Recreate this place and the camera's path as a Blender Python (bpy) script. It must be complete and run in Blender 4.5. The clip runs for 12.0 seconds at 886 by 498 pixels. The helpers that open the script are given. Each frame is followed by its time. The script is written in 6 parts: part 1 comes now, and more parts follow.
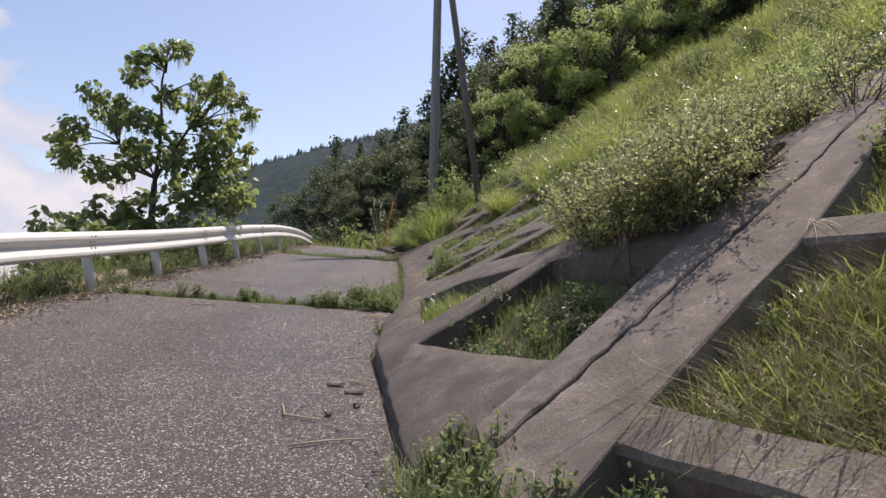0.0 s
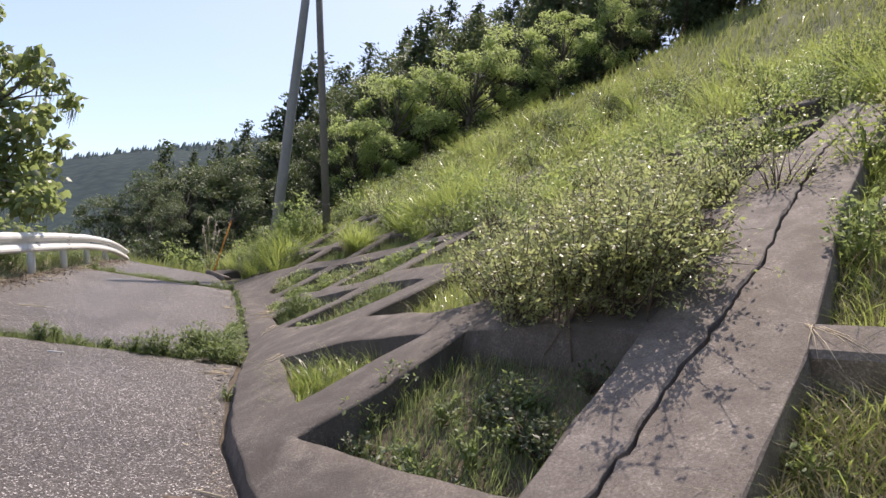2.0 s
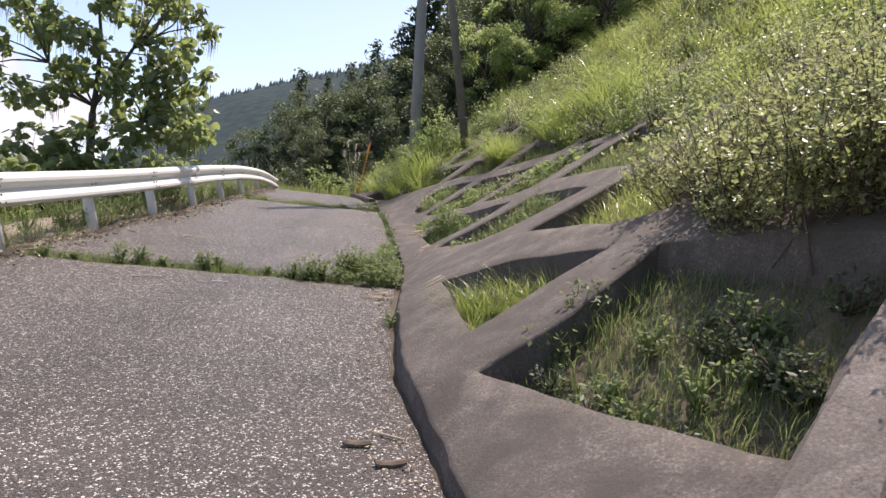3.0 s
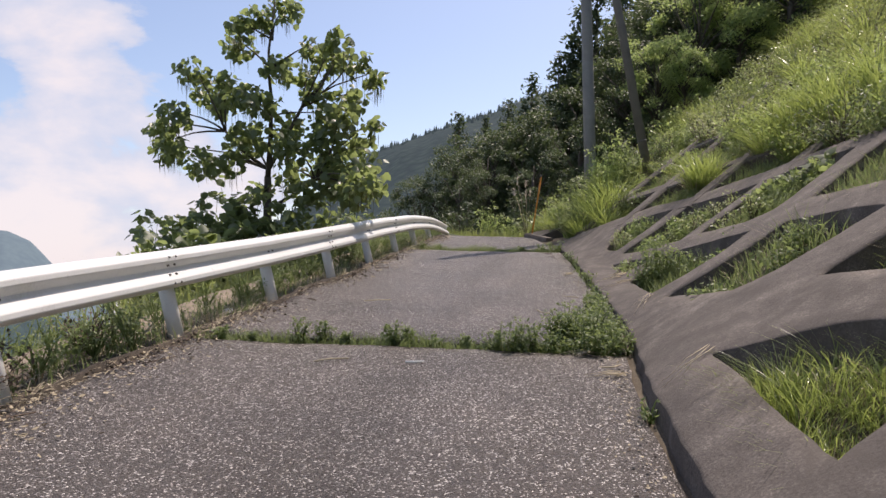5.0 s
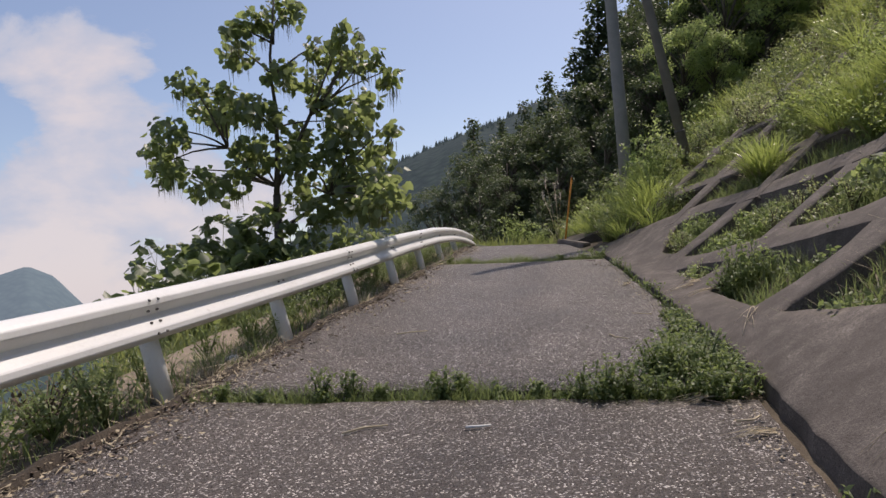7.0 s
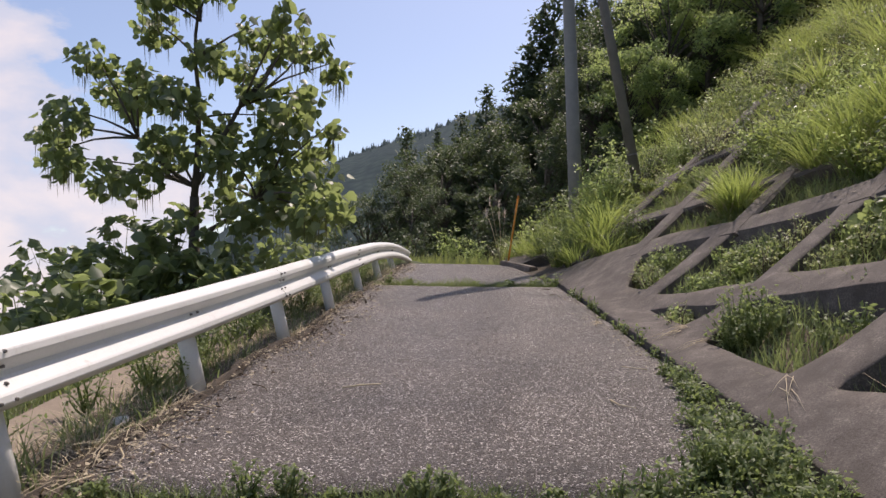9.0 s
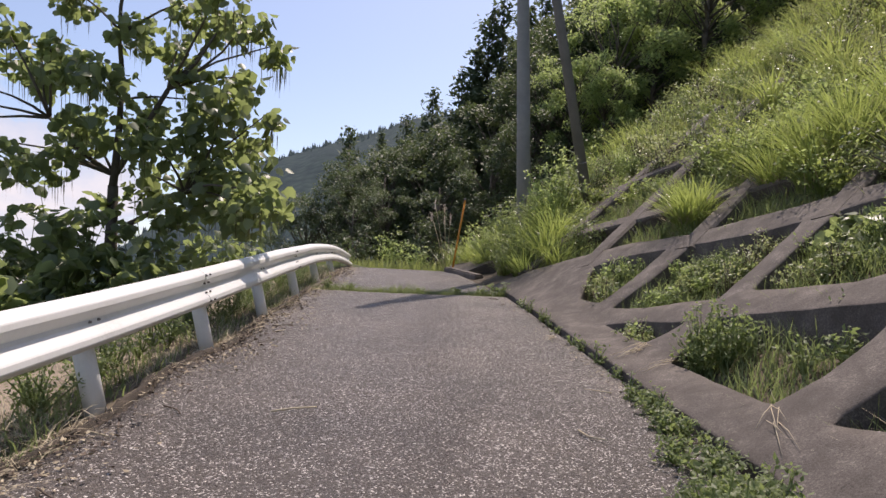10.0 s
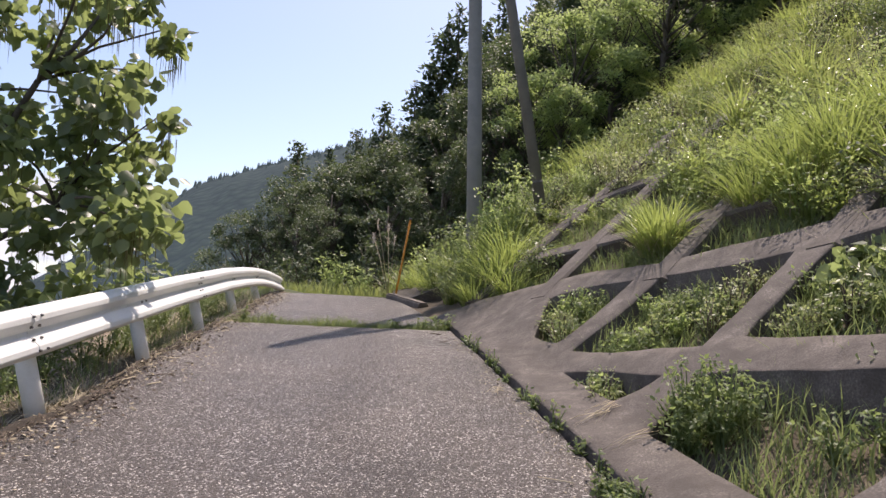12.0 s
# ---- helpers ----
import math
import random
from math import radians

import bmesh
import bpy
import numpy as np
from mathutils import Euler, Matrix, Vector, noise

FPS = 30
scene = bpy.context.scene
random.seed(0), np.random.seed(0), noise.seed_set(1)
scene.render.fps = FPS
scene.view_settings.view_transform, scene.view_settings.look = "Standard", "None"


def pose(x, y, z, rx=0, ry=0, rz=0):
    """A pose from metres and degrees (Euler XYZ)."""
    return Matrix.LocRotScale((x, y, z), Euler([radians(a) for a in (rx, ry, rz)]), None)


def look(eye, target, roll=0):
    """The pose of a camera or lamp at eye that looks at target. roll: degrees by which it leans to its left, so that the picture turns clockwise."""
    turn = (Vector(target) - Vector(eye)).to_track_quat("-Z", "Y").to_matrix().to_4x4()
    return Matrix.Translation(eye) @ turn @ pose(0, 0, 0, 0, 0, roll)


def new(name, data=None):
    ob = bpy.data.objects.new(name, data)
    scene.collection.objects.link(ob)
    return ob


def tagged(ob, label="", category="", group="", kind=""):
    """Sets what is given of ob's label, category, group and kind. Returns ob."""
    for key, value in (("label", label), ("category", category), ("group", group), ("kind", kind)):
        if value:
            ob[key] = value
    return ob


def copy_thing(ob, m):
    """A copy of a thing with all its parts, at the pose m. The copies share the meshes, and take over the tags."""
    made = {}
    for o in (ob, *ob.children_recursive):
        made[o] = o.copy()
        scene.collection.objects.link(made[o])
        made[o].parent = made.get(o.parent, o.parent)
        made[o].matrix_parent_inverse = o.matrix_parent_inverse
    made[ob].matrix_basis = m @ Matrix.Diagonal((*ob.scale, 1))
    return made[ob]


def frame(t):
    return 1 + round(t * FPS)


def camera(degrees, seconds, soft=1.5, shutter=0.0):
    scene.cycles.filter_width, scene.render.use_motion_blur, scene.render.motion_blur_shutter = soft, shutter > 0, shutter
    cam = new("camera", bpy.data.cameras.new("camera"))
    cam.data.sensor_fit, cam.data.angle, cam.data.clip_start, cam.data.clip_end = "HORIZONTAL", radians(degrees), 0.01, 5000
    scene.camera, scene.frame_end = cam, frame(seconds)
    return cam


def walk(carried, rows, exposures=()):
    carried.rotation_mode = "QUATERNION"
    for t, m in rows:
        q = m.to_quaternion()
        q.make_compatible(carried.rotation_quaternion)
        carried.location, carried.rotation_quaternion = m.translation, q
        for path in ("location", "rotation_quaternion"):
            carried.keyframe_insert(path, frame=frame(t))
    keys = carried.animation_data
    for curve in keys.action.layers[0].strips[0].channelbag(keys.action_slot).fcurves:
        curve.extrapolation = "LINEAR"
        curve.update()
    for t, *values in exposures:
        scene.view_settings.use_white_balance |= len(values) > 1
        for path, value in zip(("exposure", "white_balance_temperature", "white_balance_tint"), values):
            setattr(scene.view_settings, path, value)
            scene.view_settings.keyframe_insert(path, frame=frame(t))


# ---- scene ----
from mathutils import geometry

cam = camera(66.3, 12.0)
METRES, EYE, TILT, LEAN, TURN = 9.4, 1.5, 0.0, 0.0, 0.0
ROWS = [
    (0.0, 0.0, 0.0, 0.0, 0.24, -3.01, -4.53),
    (0.5, -0.0175, 0.0356, 0.0076, -4.69, -2.66, -6.29),
    (1.0, -0.0245, 0.0718, 0.0058, -12.14, -1.1, -8.55),
    (1.5, -0.0338, 0.1088, 0.0106, -18.15, 0.78, -9.86),
    (2.0, -0.0576, 0.1503, 0.013, -14.27, 1.34, -10.29),
    (2.5, -0.0657, 0.187, 0.0007, -9.12, -2.72, -9.42),
    (3.0, -0.0742, 0.2321, 0.0021, -3.02, -7.52, -6.47),
    (5.0, -0.1374, 0.3927, -0.0004, 9.95, -5.28, -0.78),
    (5.5, -0.149, 0.4316, -0.0024, 12.37, -4.94, 0.3),
    (6.0, -0.159, 0.4747, 0.0001, 14.96, -5.08, 0.65),
    (6.5, -0.1811, 0.5068, -0.0001, 17.44, -3.65, 2.05),
    (7.0, -0.1948, 0.5438, -0.0057, 11.07, -4.37, 2.82),
    (9.0, -0.2633, 0.6894, 0.0064, 4.63, -3.73, -0.69),
    (9.5, -0.2779, 0.7261, 0.0062, 1.62, -3.35, -1.37),
    (10.0, -0.2788, 0.7637, 0.002, -0.4, -3.18, -2.89),
    (10.5, -0.2714, 0.8063, 0.0075, -1.03, -7.61, -0.94),
    (11.0, -0.2726, 0.8461, 0.0083, -1.21, -6.58, -4.31),
    (11.5, -0.2532, 0.8853, 0.007, -2.91, -5.26, -5.53),
    (12.0, -0.2424, 0.9296, 0.0075, -4.02, -1.34, -3.63),
]
EXPOSURE = [(t, e + 0.42, 7000, 19 if t < 8 else 21) for t, e in ((0.0, 0.05), (1.0, 0.28), (1.5, 0.42), (3.0, 0.47), (5.0, 0.08), (5.5, -0.03), (6.5, -0.24), (7.0, -0.28), (9.0, 0.02), (9.5, 0.10), (10.5, 0.17), (11.2, 0.31), (12.0, 0.39))]
walk(cam, [(t, pose(0, 0, EYE, TILT, LEAN, TURN) @ pose(METRES * x, METRES * y, METRES * z, 90 + pitch, roll, yaw)) for t, x, y, z, yaw, pitch, roll in ROWS], EXPOSURE)

# world: clear sky with cumulus low on the valley side, sun ahead and to the right
SUN_AZ, SUN_EL = radians(20), radians(60)
SUN_DIR = Vector((math.sin(SUN_AZ) * math.cos(SUN_EL), math.cos(SUN_AZ) * math.cos(SUN_EL), math.sin(SUN_EL)))
UP = Vector((-0.06, 0.10, 1)).normalized()          # true vertical: the road climbs a little


def link(nt, a, b):
    nt.links.new(a, b)


def node(nt, kind, **kw):
    n = nt.nodes.new(kind)
    for k, v in kw.items():
        if k in n.inputs:
            n.inputs[k].default_value = v
    return n


def make_world():
    w = bpy.data.worlds.new("sky")
    scene.world = w
    w.use_nodes = True
    nt = w.node_tree
    bg = nt.nodes["Background"]
    tc = node(nt, "ShaderNodeTexCoord")
    rot = node(nt, "ShaderNodeMapping")
    rot.vector_type = "POINT"
    rot.inputs["Rotation"].default_value = (radians(6), radians(3.4), 0)
    link(nt, tc.outputs["Generated"], rot.inputs["Vector"])
    sky = node(nt, "ShaderNodeTexSky")
    sky.sky_type = "NISHITA"
    sky.sun_disc = False
    sky.sun_elevation, sky.sun_rotation = SUN_EL, SUN_AZ
    sky.altitude, sky.air_density, sky.dust_density, sky.ozone_density = 300, 1.0, 1.4, 1.6
    link(nt, rot.outputs[0], sky.inputs["Vector"])
    # cloud mask
    sep = node(nt, "ShaderNodeSeparateXYZ")
    link(nt, rot.outputs[0], sep.inputs[0])
    mp = node(nt, "ShaderNodeMapping")
    mp.inputs["Scale"].default_value = (1.0, 1.0, 1.7)
    mp.inputs["Location"].default_value = CLOUD_AT
    link(nt, rot.outputs[0], mp.inputs["Vector"])
    nz = node(nt, "ShaderNodeTexNoise", Scale=4.2, Detail=9.0, Roughness=0.56, Distortion=0.2)
    link(nt, mp.outputs[0], nz.inputs["Vector"])

    def ramp(src, a, b, lo=0.0, hi=1.0):
        r = node(nt, "ShaderNodeMapRange")
        r.interpolation_type = "SMOOTHSTEP"
        for k, v in (("From Min", a), ("From Max", b), ("To Min", lo), ("To Max", hi)):
            r.inputs[k].default_value = v
        link(nt, src, r.inputs["Value"])
        return r.outputs[0]

    def op(kind, a, b):
        m = node(nt, "ShaderNodeMath")
        m.operation = kind
        for i, s in enumerate((a, b)):
            if isinstance(s, (int, float)):
                m.inputs[i].default_value = s
            else:
                link(nt, s, m.inputs[i])
        return m.outputs[0]
    low = ramp(sep.outputs["Z"], 0.02, 0.38, 0.09, -0.11)        # thicker towards the horizon
    side = ramp(sep.outputs["X"], -0.60, -0.15, 0.07, -0.20)     # and over the valley
    dens = op("ADD", op("ADD", nz.outputs["Fac"], low), side)
    mask = ramp(dens, 0.495, 0.56)
    shade = ramp(dens, 0.52, 0.70)
    tint = node(nt, "ShaderNodeMix")
    tint.data_type = "RGBA"
    tint.inputs["A"].default_value = (3.7, 4.25, 5.3, 1)
    tint.inputs["B"].default_value = (5.3, 5.2, 5.5, 1)
    link(nt, shade, tint.inputs["Factor"])
    mix = node(nt, "ShaderNodeMix")
    mix.data_type = "RGBA"
    link(nt, op("MULTIPLY", mask, 0.9), mix.inputs["Factor"])
    link(nt, sky.outputs[0], mix.inputs["A"])
    link(nt, tint.outputs["Result"], mix.inputs["B"])
    link(nt, mix.outputs["Result"], bg.inputs["Color"])
    bg.inputs["Strength"].default_value = SKY


CLOUD_AT = (0.3, 0.1, 0.0)
SKY = 0.118
make_world()
sun = new("sun", bpy.data.lights.new("sun", "SUN"))
sun.data.energy, sun.data.angle, sun.data.color = 3.1, radians(0.53), (1.0, 0.95, 0.87)
sun.matrix_world = look((20, 30, 40), Vector((20, 30, 40)) - SUN_DIR)

# ---- materials ----


def ramp_node(nt, stops):
    r = nt.nodes.new("ShaderNodeValToRGB")
    e = r.color_ramp.elements
    while len(e) < len(stops):
        e.new(0.5)
    for el, (p, c) in zip(e, stops):
        el.position, el.color = p, (*c, 1) if len(c) == 3 else c
    return r


def mat(name, stops, scale=4.0, fine=60.0, rough=0.85, bump=0.3, bump_d=0.01, metal=0.0, island=0.0, spec=0.5, detail=6.0, stain=None, fine_mix=0.4):
    """Two scales of noise through a colour ramp, with fine relief."""
    m = bpy.data.materials.new(name)
    m.use_nodes = True
    nt = m.node_tree
    p = nt.nodes["Principled BSDF"]
    tc = node(nt, "ShaderNodeTexCoord")
    a = node(nt, "ShaderNodeTexNoise", Scale=scale, Detail=detail, Roughness=0.65)
    b = node(nt, "ShaderNodeTexNoise", Scale=fine, Detail=4.0, Roughness=0.7)
    for n in (a, b):
        link(nt, tc.outputs["Object"], n.inputs["Vector"])
    mx = node(nt, "ShaderNodeMix")
    mx.inputs["Factor"].default_value = fine_mix
    link(nt, a.outputs["Fac"], mx.inputs["A"])
    link(nt, b.outputs["Fac"], mx.inputs["B"])
    r = ramp_node(nt, stops)
    link(nt, mx.outputs["Result"], r.inputs["Fac"])
    col = r.outputs["Color"]
    if stain:
        s = node(nt, "ShaderNodeTexNoise", Scale=stain[0], Detail=8.0, Roughness=0.6, Distortion=0.8)
        mp = node(nt, "ShaderNodeMapping")
        mp.inputs["Location"].default_value = (3.1, 7.7, 1.3)
        link(nt, tc.outputs["Object"], mp.inputs["Vector"])
        link(nt, mp.outputs[0], s.inputs["Vector"])
        f = ramp_node(nt, [(stain[1], (0, 0, 0)), (stain[2], (1, 1, 1))])
        link(nt, s.outputs["Fac"], f.inputs["Fac"])
        mm = node(nt, "ShaderNodeMix")
        mm.data_type = "RGBA"
        link(nt, f.outputs["Color"], mm.inputs["Factor"])
        link(nt, col, mm.inputs["A"])
        mm.inputs["B"].default_value = (*stain[3], 1)
        col = mm.outputs["Result"]
    if island:
        g = node(nt, "ShaderNodeNewGeometry")
        o = node(nt, "ShaderNodeObjectInfo")
        ad = node(nt, "ShaderNodeMath")
        ad.operation = "ADD"
        link(nt, g.outputs["Random Per Island"], ad.inputs[0])
        link(nt, o.outputs["Random"], ad.inputs[1])
        mr = node(nt, "ShaderNodeMapRange")
        mr.inputs["From Max"].default_value = 2.0
        mr.inputs["To Min"].default_value, mr.inputs["To Max"].default_value = 1 - island, 1 + island
        link(nt, ad.outputs[0], mr.inputs["Value"])
        hs = node(nt, "ShaderNodeHueSaturation")
        link(nt, mr.outputs[0], hs.inputs["Value"])
        link(nt, col, hs.inputs["Color"])
        col = hs.outputs["Color"]
    link(nt, col, p.inputs["Base Color"])
    p.inputs["Roughness"].default_value = rough
    p.inputs["Metallic"].default_value = metal
    p.inputs["Specular IOR Level"].default_value = spec
    if bump:
        bp = node(nt, "ShaderNodeBump", Strength=bump, Distance=bump_d)
        link(nt, mx.outputs["Result"], bp.inputs["Height"])
        link(nt, bp.outputs[0], p.inputs["Normal"])
    return m


def leaf_mat(name, dark, light, through_col, rough=0.45, glow=0.38, spec=0.5):
    """Foliage: coloured blade by blade, light passes through it."""
    m = bpy.data.materials.new(name)
    m.use_nodes = True
    nt = m.node_tree
    p = nt.nodes["Principled BSDF"]
    out = nt.nodes["Material Output"]
    g = node(nt, "ShaderNodeNewGeometry")
    tc = node(nt, "ShaderNodeTexCoord")
    nz = node(nt, "ShaderNodeTexNoise", Scale=0.9, Detail=4.0)
    link(nt, g.outputs["Position"], nz.inputs["Vector"])
    mx = node(nt, "ShaderNodeMath")
    mx.operation = "MULTIPLY_ADD"
    mx.inputs[1].default_value = 0.55
    link(nt, g.outputs["Random Per Island"], mx.inputs[0])
    sb = node(nt, "ShaderNodeMath")
    sb.operation = "MULTIPLY_ADD"
    sb.inputs[1].default_value, sb.inputs[2].default_value = 1.2, -0.38
    link(nt, nz.outputs["Fac"], sb.inputs[0])
    link(nt, sb.outputs[0], mx.inputs[2])
    r = ramp_node(nt, [(0.1, dark), (0.9, light)])
    link(nt, mx.outputs[0], r.inputs["Fac"])
    link(nt, r.outputs["Color"], p.inputs["Base Color"])
    p.inputs["Roughness"].default_value = rough
    p.inputs["Specular IOR Level"].default_value = spec
    tr = node(nt, "ShaderNodeBsdfTranslucent")
    tm = node(nt, "ShaderNodeMix")
    tm.data_type = "RGBA"
    tm.inputs["Factor"].default_value = 0.75
    tm.inputs["B"].default_value = (*through_col, 1)
    link(nt, r.outputs["Color"], tm.inputs["A"])
    link(nt, tm.outputs["Result"], tr.inputs["Color"])
    ms = node(nt, "ShaderNodeMixShader")
    ms.inputs[0].default_value = glow
    link(nt, p.outputs[0], ms.inputs[1])
    link(nt, tr.outputs[0], ms.inputs[2])
    link(nt, ms.outputs[0], out.inputs["Surface"])
    return m


def asphalt_mat():
    m = bpy.data.materials.new("asphalt")
    m.use_nodes = True
    nt = m.node_tree
    p = nt.nodes["Principled BSDF"]
    tc = node(nt, "ShaderNodeTexCoord")
    v = node(nt, "ShaderNodeTexVoronoi", Scale=104.0)
    big = node(nt, "ShaderNodeTexNoise", Scale=0.7, Detail=7.0, Roughness=0.6)
    mid = node(nt, "ShaderNodeTexNoise", Scale=24.0, Detail=5.0, Roughness=0.75)
    for n in (v, big, mid):
        link(nt, tc.outputs["Object"], n.inputs["Vector"])
    sep = node(nt, "ShaderNodeSeparateColor")
    link(nt, v.outputs["Color"], sep.inputs[0])
    # aggregate colours; the near-white chips also stand in for sun glints
    chips = ramp_node(nt, [(0.0, (0.044, 0.037, 0.032)), (0.5, (0.073, 0.061, 0.055)), (0.90, (0.120, 0.102, 0.091)), (0.98, (0.74, 0.70, 0.66))])
    clus = node(nt, "ShaderNodeMath")
    clus.operation = "MULTIPLY"
    clus.inputs[1].default_value = 0.36
    link(nt, mid.outputs["Fac"], clus.inputs[0])
    vary = node(nt, "ShaderNodeMath")
    vary.operation = "MULTIPLY_ADD"
    vary.inputs[1].default_value = 0.82
    link(nt, sep.outputs[0], vary.inputs[0])
    link(nt, clus.outputs[0], vary.inputs[2])
    link(nt, vary.outputs[0], chips.inputs["Fac"])
    blot = ramp_node(nt, [(0.3, (0.70, 0.69, 0.69)), (0.7, (1.25, 1.22, 1.18))])
    link(nt, big.outputs["Fac"], blot.inputs["Fac"])
    mul = node(nt, "ShaderNodeMix")
    mul.data_type, mul.blend_type = "RGBA", "MULTIPLY"
    mul.inputs["Factor"].default_value = 1.0
    link(nt, chips.outputs["Color"], mul.inputs["A"])
    link(nt, blot.outputs["Color"], mul.inputs["B"])
    # a darker, damp-stained band that wanders along the lane, and moss along its edges
    pos = node(nt, "ShaderNodeSeparateXYZ")
    warp = node(nt, "ShaderNodeTexNoise", Scale=0.35, Detail=5.0, Roughness=0.65)
    link(nt, tc.outputs["Object"], pos.inputs[0])
    link(nt, tc.outputs["Object"], warp.inputs["Vector"])
    off = node(nt, "ShaderNodeMath")
    off.operation = "MULTIPLY_ADD"
    off.inputs[1].default_value, off.inputs[2].default_value = 2.2, 1.45
    link(nt, warp.outputs["Fac"], off.inputs[0])
    dist = node(nt, "ShaderNodeMath")
    dist.operation = "ADD"
    link(nt, pos.outputs["X"], dist.inputs[0])
    link(nt, off.outputs[0], dist.inputs[1])
    band = node(nt, "ShaderNodeMath")
    band.operation = "ABSOLUTE"
    link(nt, dist.outputs[0], band.inputs[0])
    tone = ramp_node(nt, [(0.0, (0.83, 0.82, 0.81)), (0.5, (1.0, 1.0, 1.0))])
    link(nt, band.outputs[0], tone.inputs["Fac"])
    worn = node(nt, "ShaderNodeMix")
    worn.data_type, worn.blend_type = "RGBA", "MULTIPLY"
    worn.inputs["Factor"].default_value = 1.0
    link(nt, mul.outputs["Result"], worn.inputs["A"])
    link(nt, tone.outputs["Color"], worn.inputs["B"])
    link(nt, worn.outputs["Result"], p.inputs["Base Color"])
    rr = node(nt, "ShaderNodeMapRange")
    rr.inputs["To Min"].default_value, rr.inputs["To Max"].default_value = 0.85, 0.26
    link(nt, sep.outputs[1], rr.inputs["Value"])
    link(nt, rr.outputs[0], p.inputs["Roughness"])
    b1 = node(nt, "ShaderNodeBump", Strength=1.0, Distance=0.010)
    b1.invert = True
    link(nt, v.outputs["Distance"], b1.inputs["Height"])
    b2 = node(nt, "ShaderNodeBump", Strength=0.5, Distance=0.012)
    link(nt, mid.outputs["Fac"], b2.inputs["Height"])
    link(nt, b1.outputs[0], b2.inputs["Normal"])
    link(nt, b2.outputs[0], p.inputs["Normal"])
    return m


def hill_mat(name, a, b, haze, k, scale):
    """Far wooded slopes with close-set crowns; a bluish glow stands in for air haze."""
    m = bpy.data.materials.new(name)
    m.use_nodes = True
    nt = m.node_tree
    p = nt.nodes["Principled BSDF"]
    tc = node(nt, "ShaderNodeTexCoord")
    n = node(nt, "ShaderNodeTexNoise", Scale=scale, Detail=8.0, Roughness=0.7)
    v = node(nt, "ShaderNodeTexVoronoi", Scale=scale * 9)
    for t in (n, v):
        link(nt, tc.outputs["Object"], t.inputs["Vector"])
    mx = node(nt, "ShaderNodeMix")
    mx.inputs["Factor"].default_value = 0.45
    link(nt, n.outputs["Fac"], mx.inputs["A"])
    link(nt, v.outputs["Distance"], mx.inputs["B"])
    r = ramp_node(nt, [(0.30, b), (0.62, a)])
    link(nt, mx.outputs["Result"], r.inputs["Fac"])
    link(nt, r.outputs["Color"], p.inputs["Base Color"])
    bp = node(nt, "ShaderNodeBump", Strength=0.25, Distance=0.04 / scale)
    bp.invert = True
    link(nt, v.outputs["Distance"], bp.inputs["Height"])
    link(nt, bp.outputs[0], p.inputs["Normal"])
    p.inputs["Roughness"].default_value = 0.9
    p.inputs["Specular IOR Level"].default_value = 0.1
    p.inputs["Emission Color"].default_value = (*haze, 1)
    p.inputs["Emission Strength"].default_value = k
    return m


M_ASPHALT = asphalt_mat()
M_CONC = mat("weathered_concrete", [(0.34, (0.072, 0.058, 0.048)), (0.46, (0.148, 0.123, 0.103)), (0.55, (0.202, 0.171, 0.145)), (0.66, (0.40, 0.35, 0.30))], 3.2, 62, 0.92, 0.55, 0.018, stain=(2.2, 0.48, 0.70, (0.125, 0.103, 0.086)), detail=9.0, fine_mix=0.55)
M_CONC_DARK = mat("mossy_concrete", [(0.34, (0.044, 0.037, 0.031)), (0.46, (0.098, 0.082, 0.070)), (0.55, (0.134, 0.114, 0.098)), (0.66, (0.27, 0.235, 0.20))], 3.4, 62, 0.93, 0.55, 0.018, stain=(2.4, 0.46, 0.68, (0.080, 0.067, 0.056)), detail=9.0, fine_mix=0.55)
M_RIB = mat("lichened_concrete", [(0.34, (0.066, 0.056, 0.049)), (0.46, (0.150, 0.126, 0.108)), (0.55, (0.200, 0.172, 0.148)), (0.66, (0.33, 0.29, 0.25))], 3.6, 62, 0.93, 0.55, 0.018, stain=(2.6, 0.50, 0.72, (0.095, 0.080, 0.068)), detail=9.0, fine_mix=0.55)
M_LEDGE = mat("pale_concrete", [(0.3, (0.15, 0.115, 0.085)), (0.7, (0.32, 0.26, 0.20))], 3.0, 60, 0.9, 0.4)
M_POLE = mat("pole_concrete", [(0.3, (0.20, 0.20, 0.195)), (0.7, (0.33, 0.325, 0.31))], 3.0, 90, 0.85, 0.2)
M_STRUT = mat("dark_pole_steel", [(0.3, (0.13, 0.122, 0.110)), (0.7, (0.235, 0.22, 0.195))], 3.0, 60, 0.8, 0.2)
M_PAINT = mat("white_rail_paint", [(0.25, (0.56, 0.55, 0.52)), (0.45, (0.74, 0.74, 0.72)), (0.7, (0.82, 0.82, 0.80))], 1.6, 45, 0.42, 0.08, 0.004, stain=(5.0, 0.66, 0.80, (0.50, 0.48, 0.44)))
M_BOLT = mat("dull_bolt_steel", [(0.3, (0.10, 0.092, 0.085)), (0.7, (0.24, 0.22, 0.20))], 20, 90, 0.6, 0.2, metal=0.2)
M_ORANGE = mat("orange_paint", [(0.3, (0.55, 0.20, 0.02)), (0.7, (0.72, 0.30, 0.03))], 6, 50, 0.5, 0.1)
M_SOIL = mat("soil", [(0.3, (0.05, 0.038, 0.026)), (0.5, (0.105, 0.082, 0.055)), (0.72, (0.20, 0.16, 0.11))], 3.0, 45, 0.95, 0.8, 0.03)
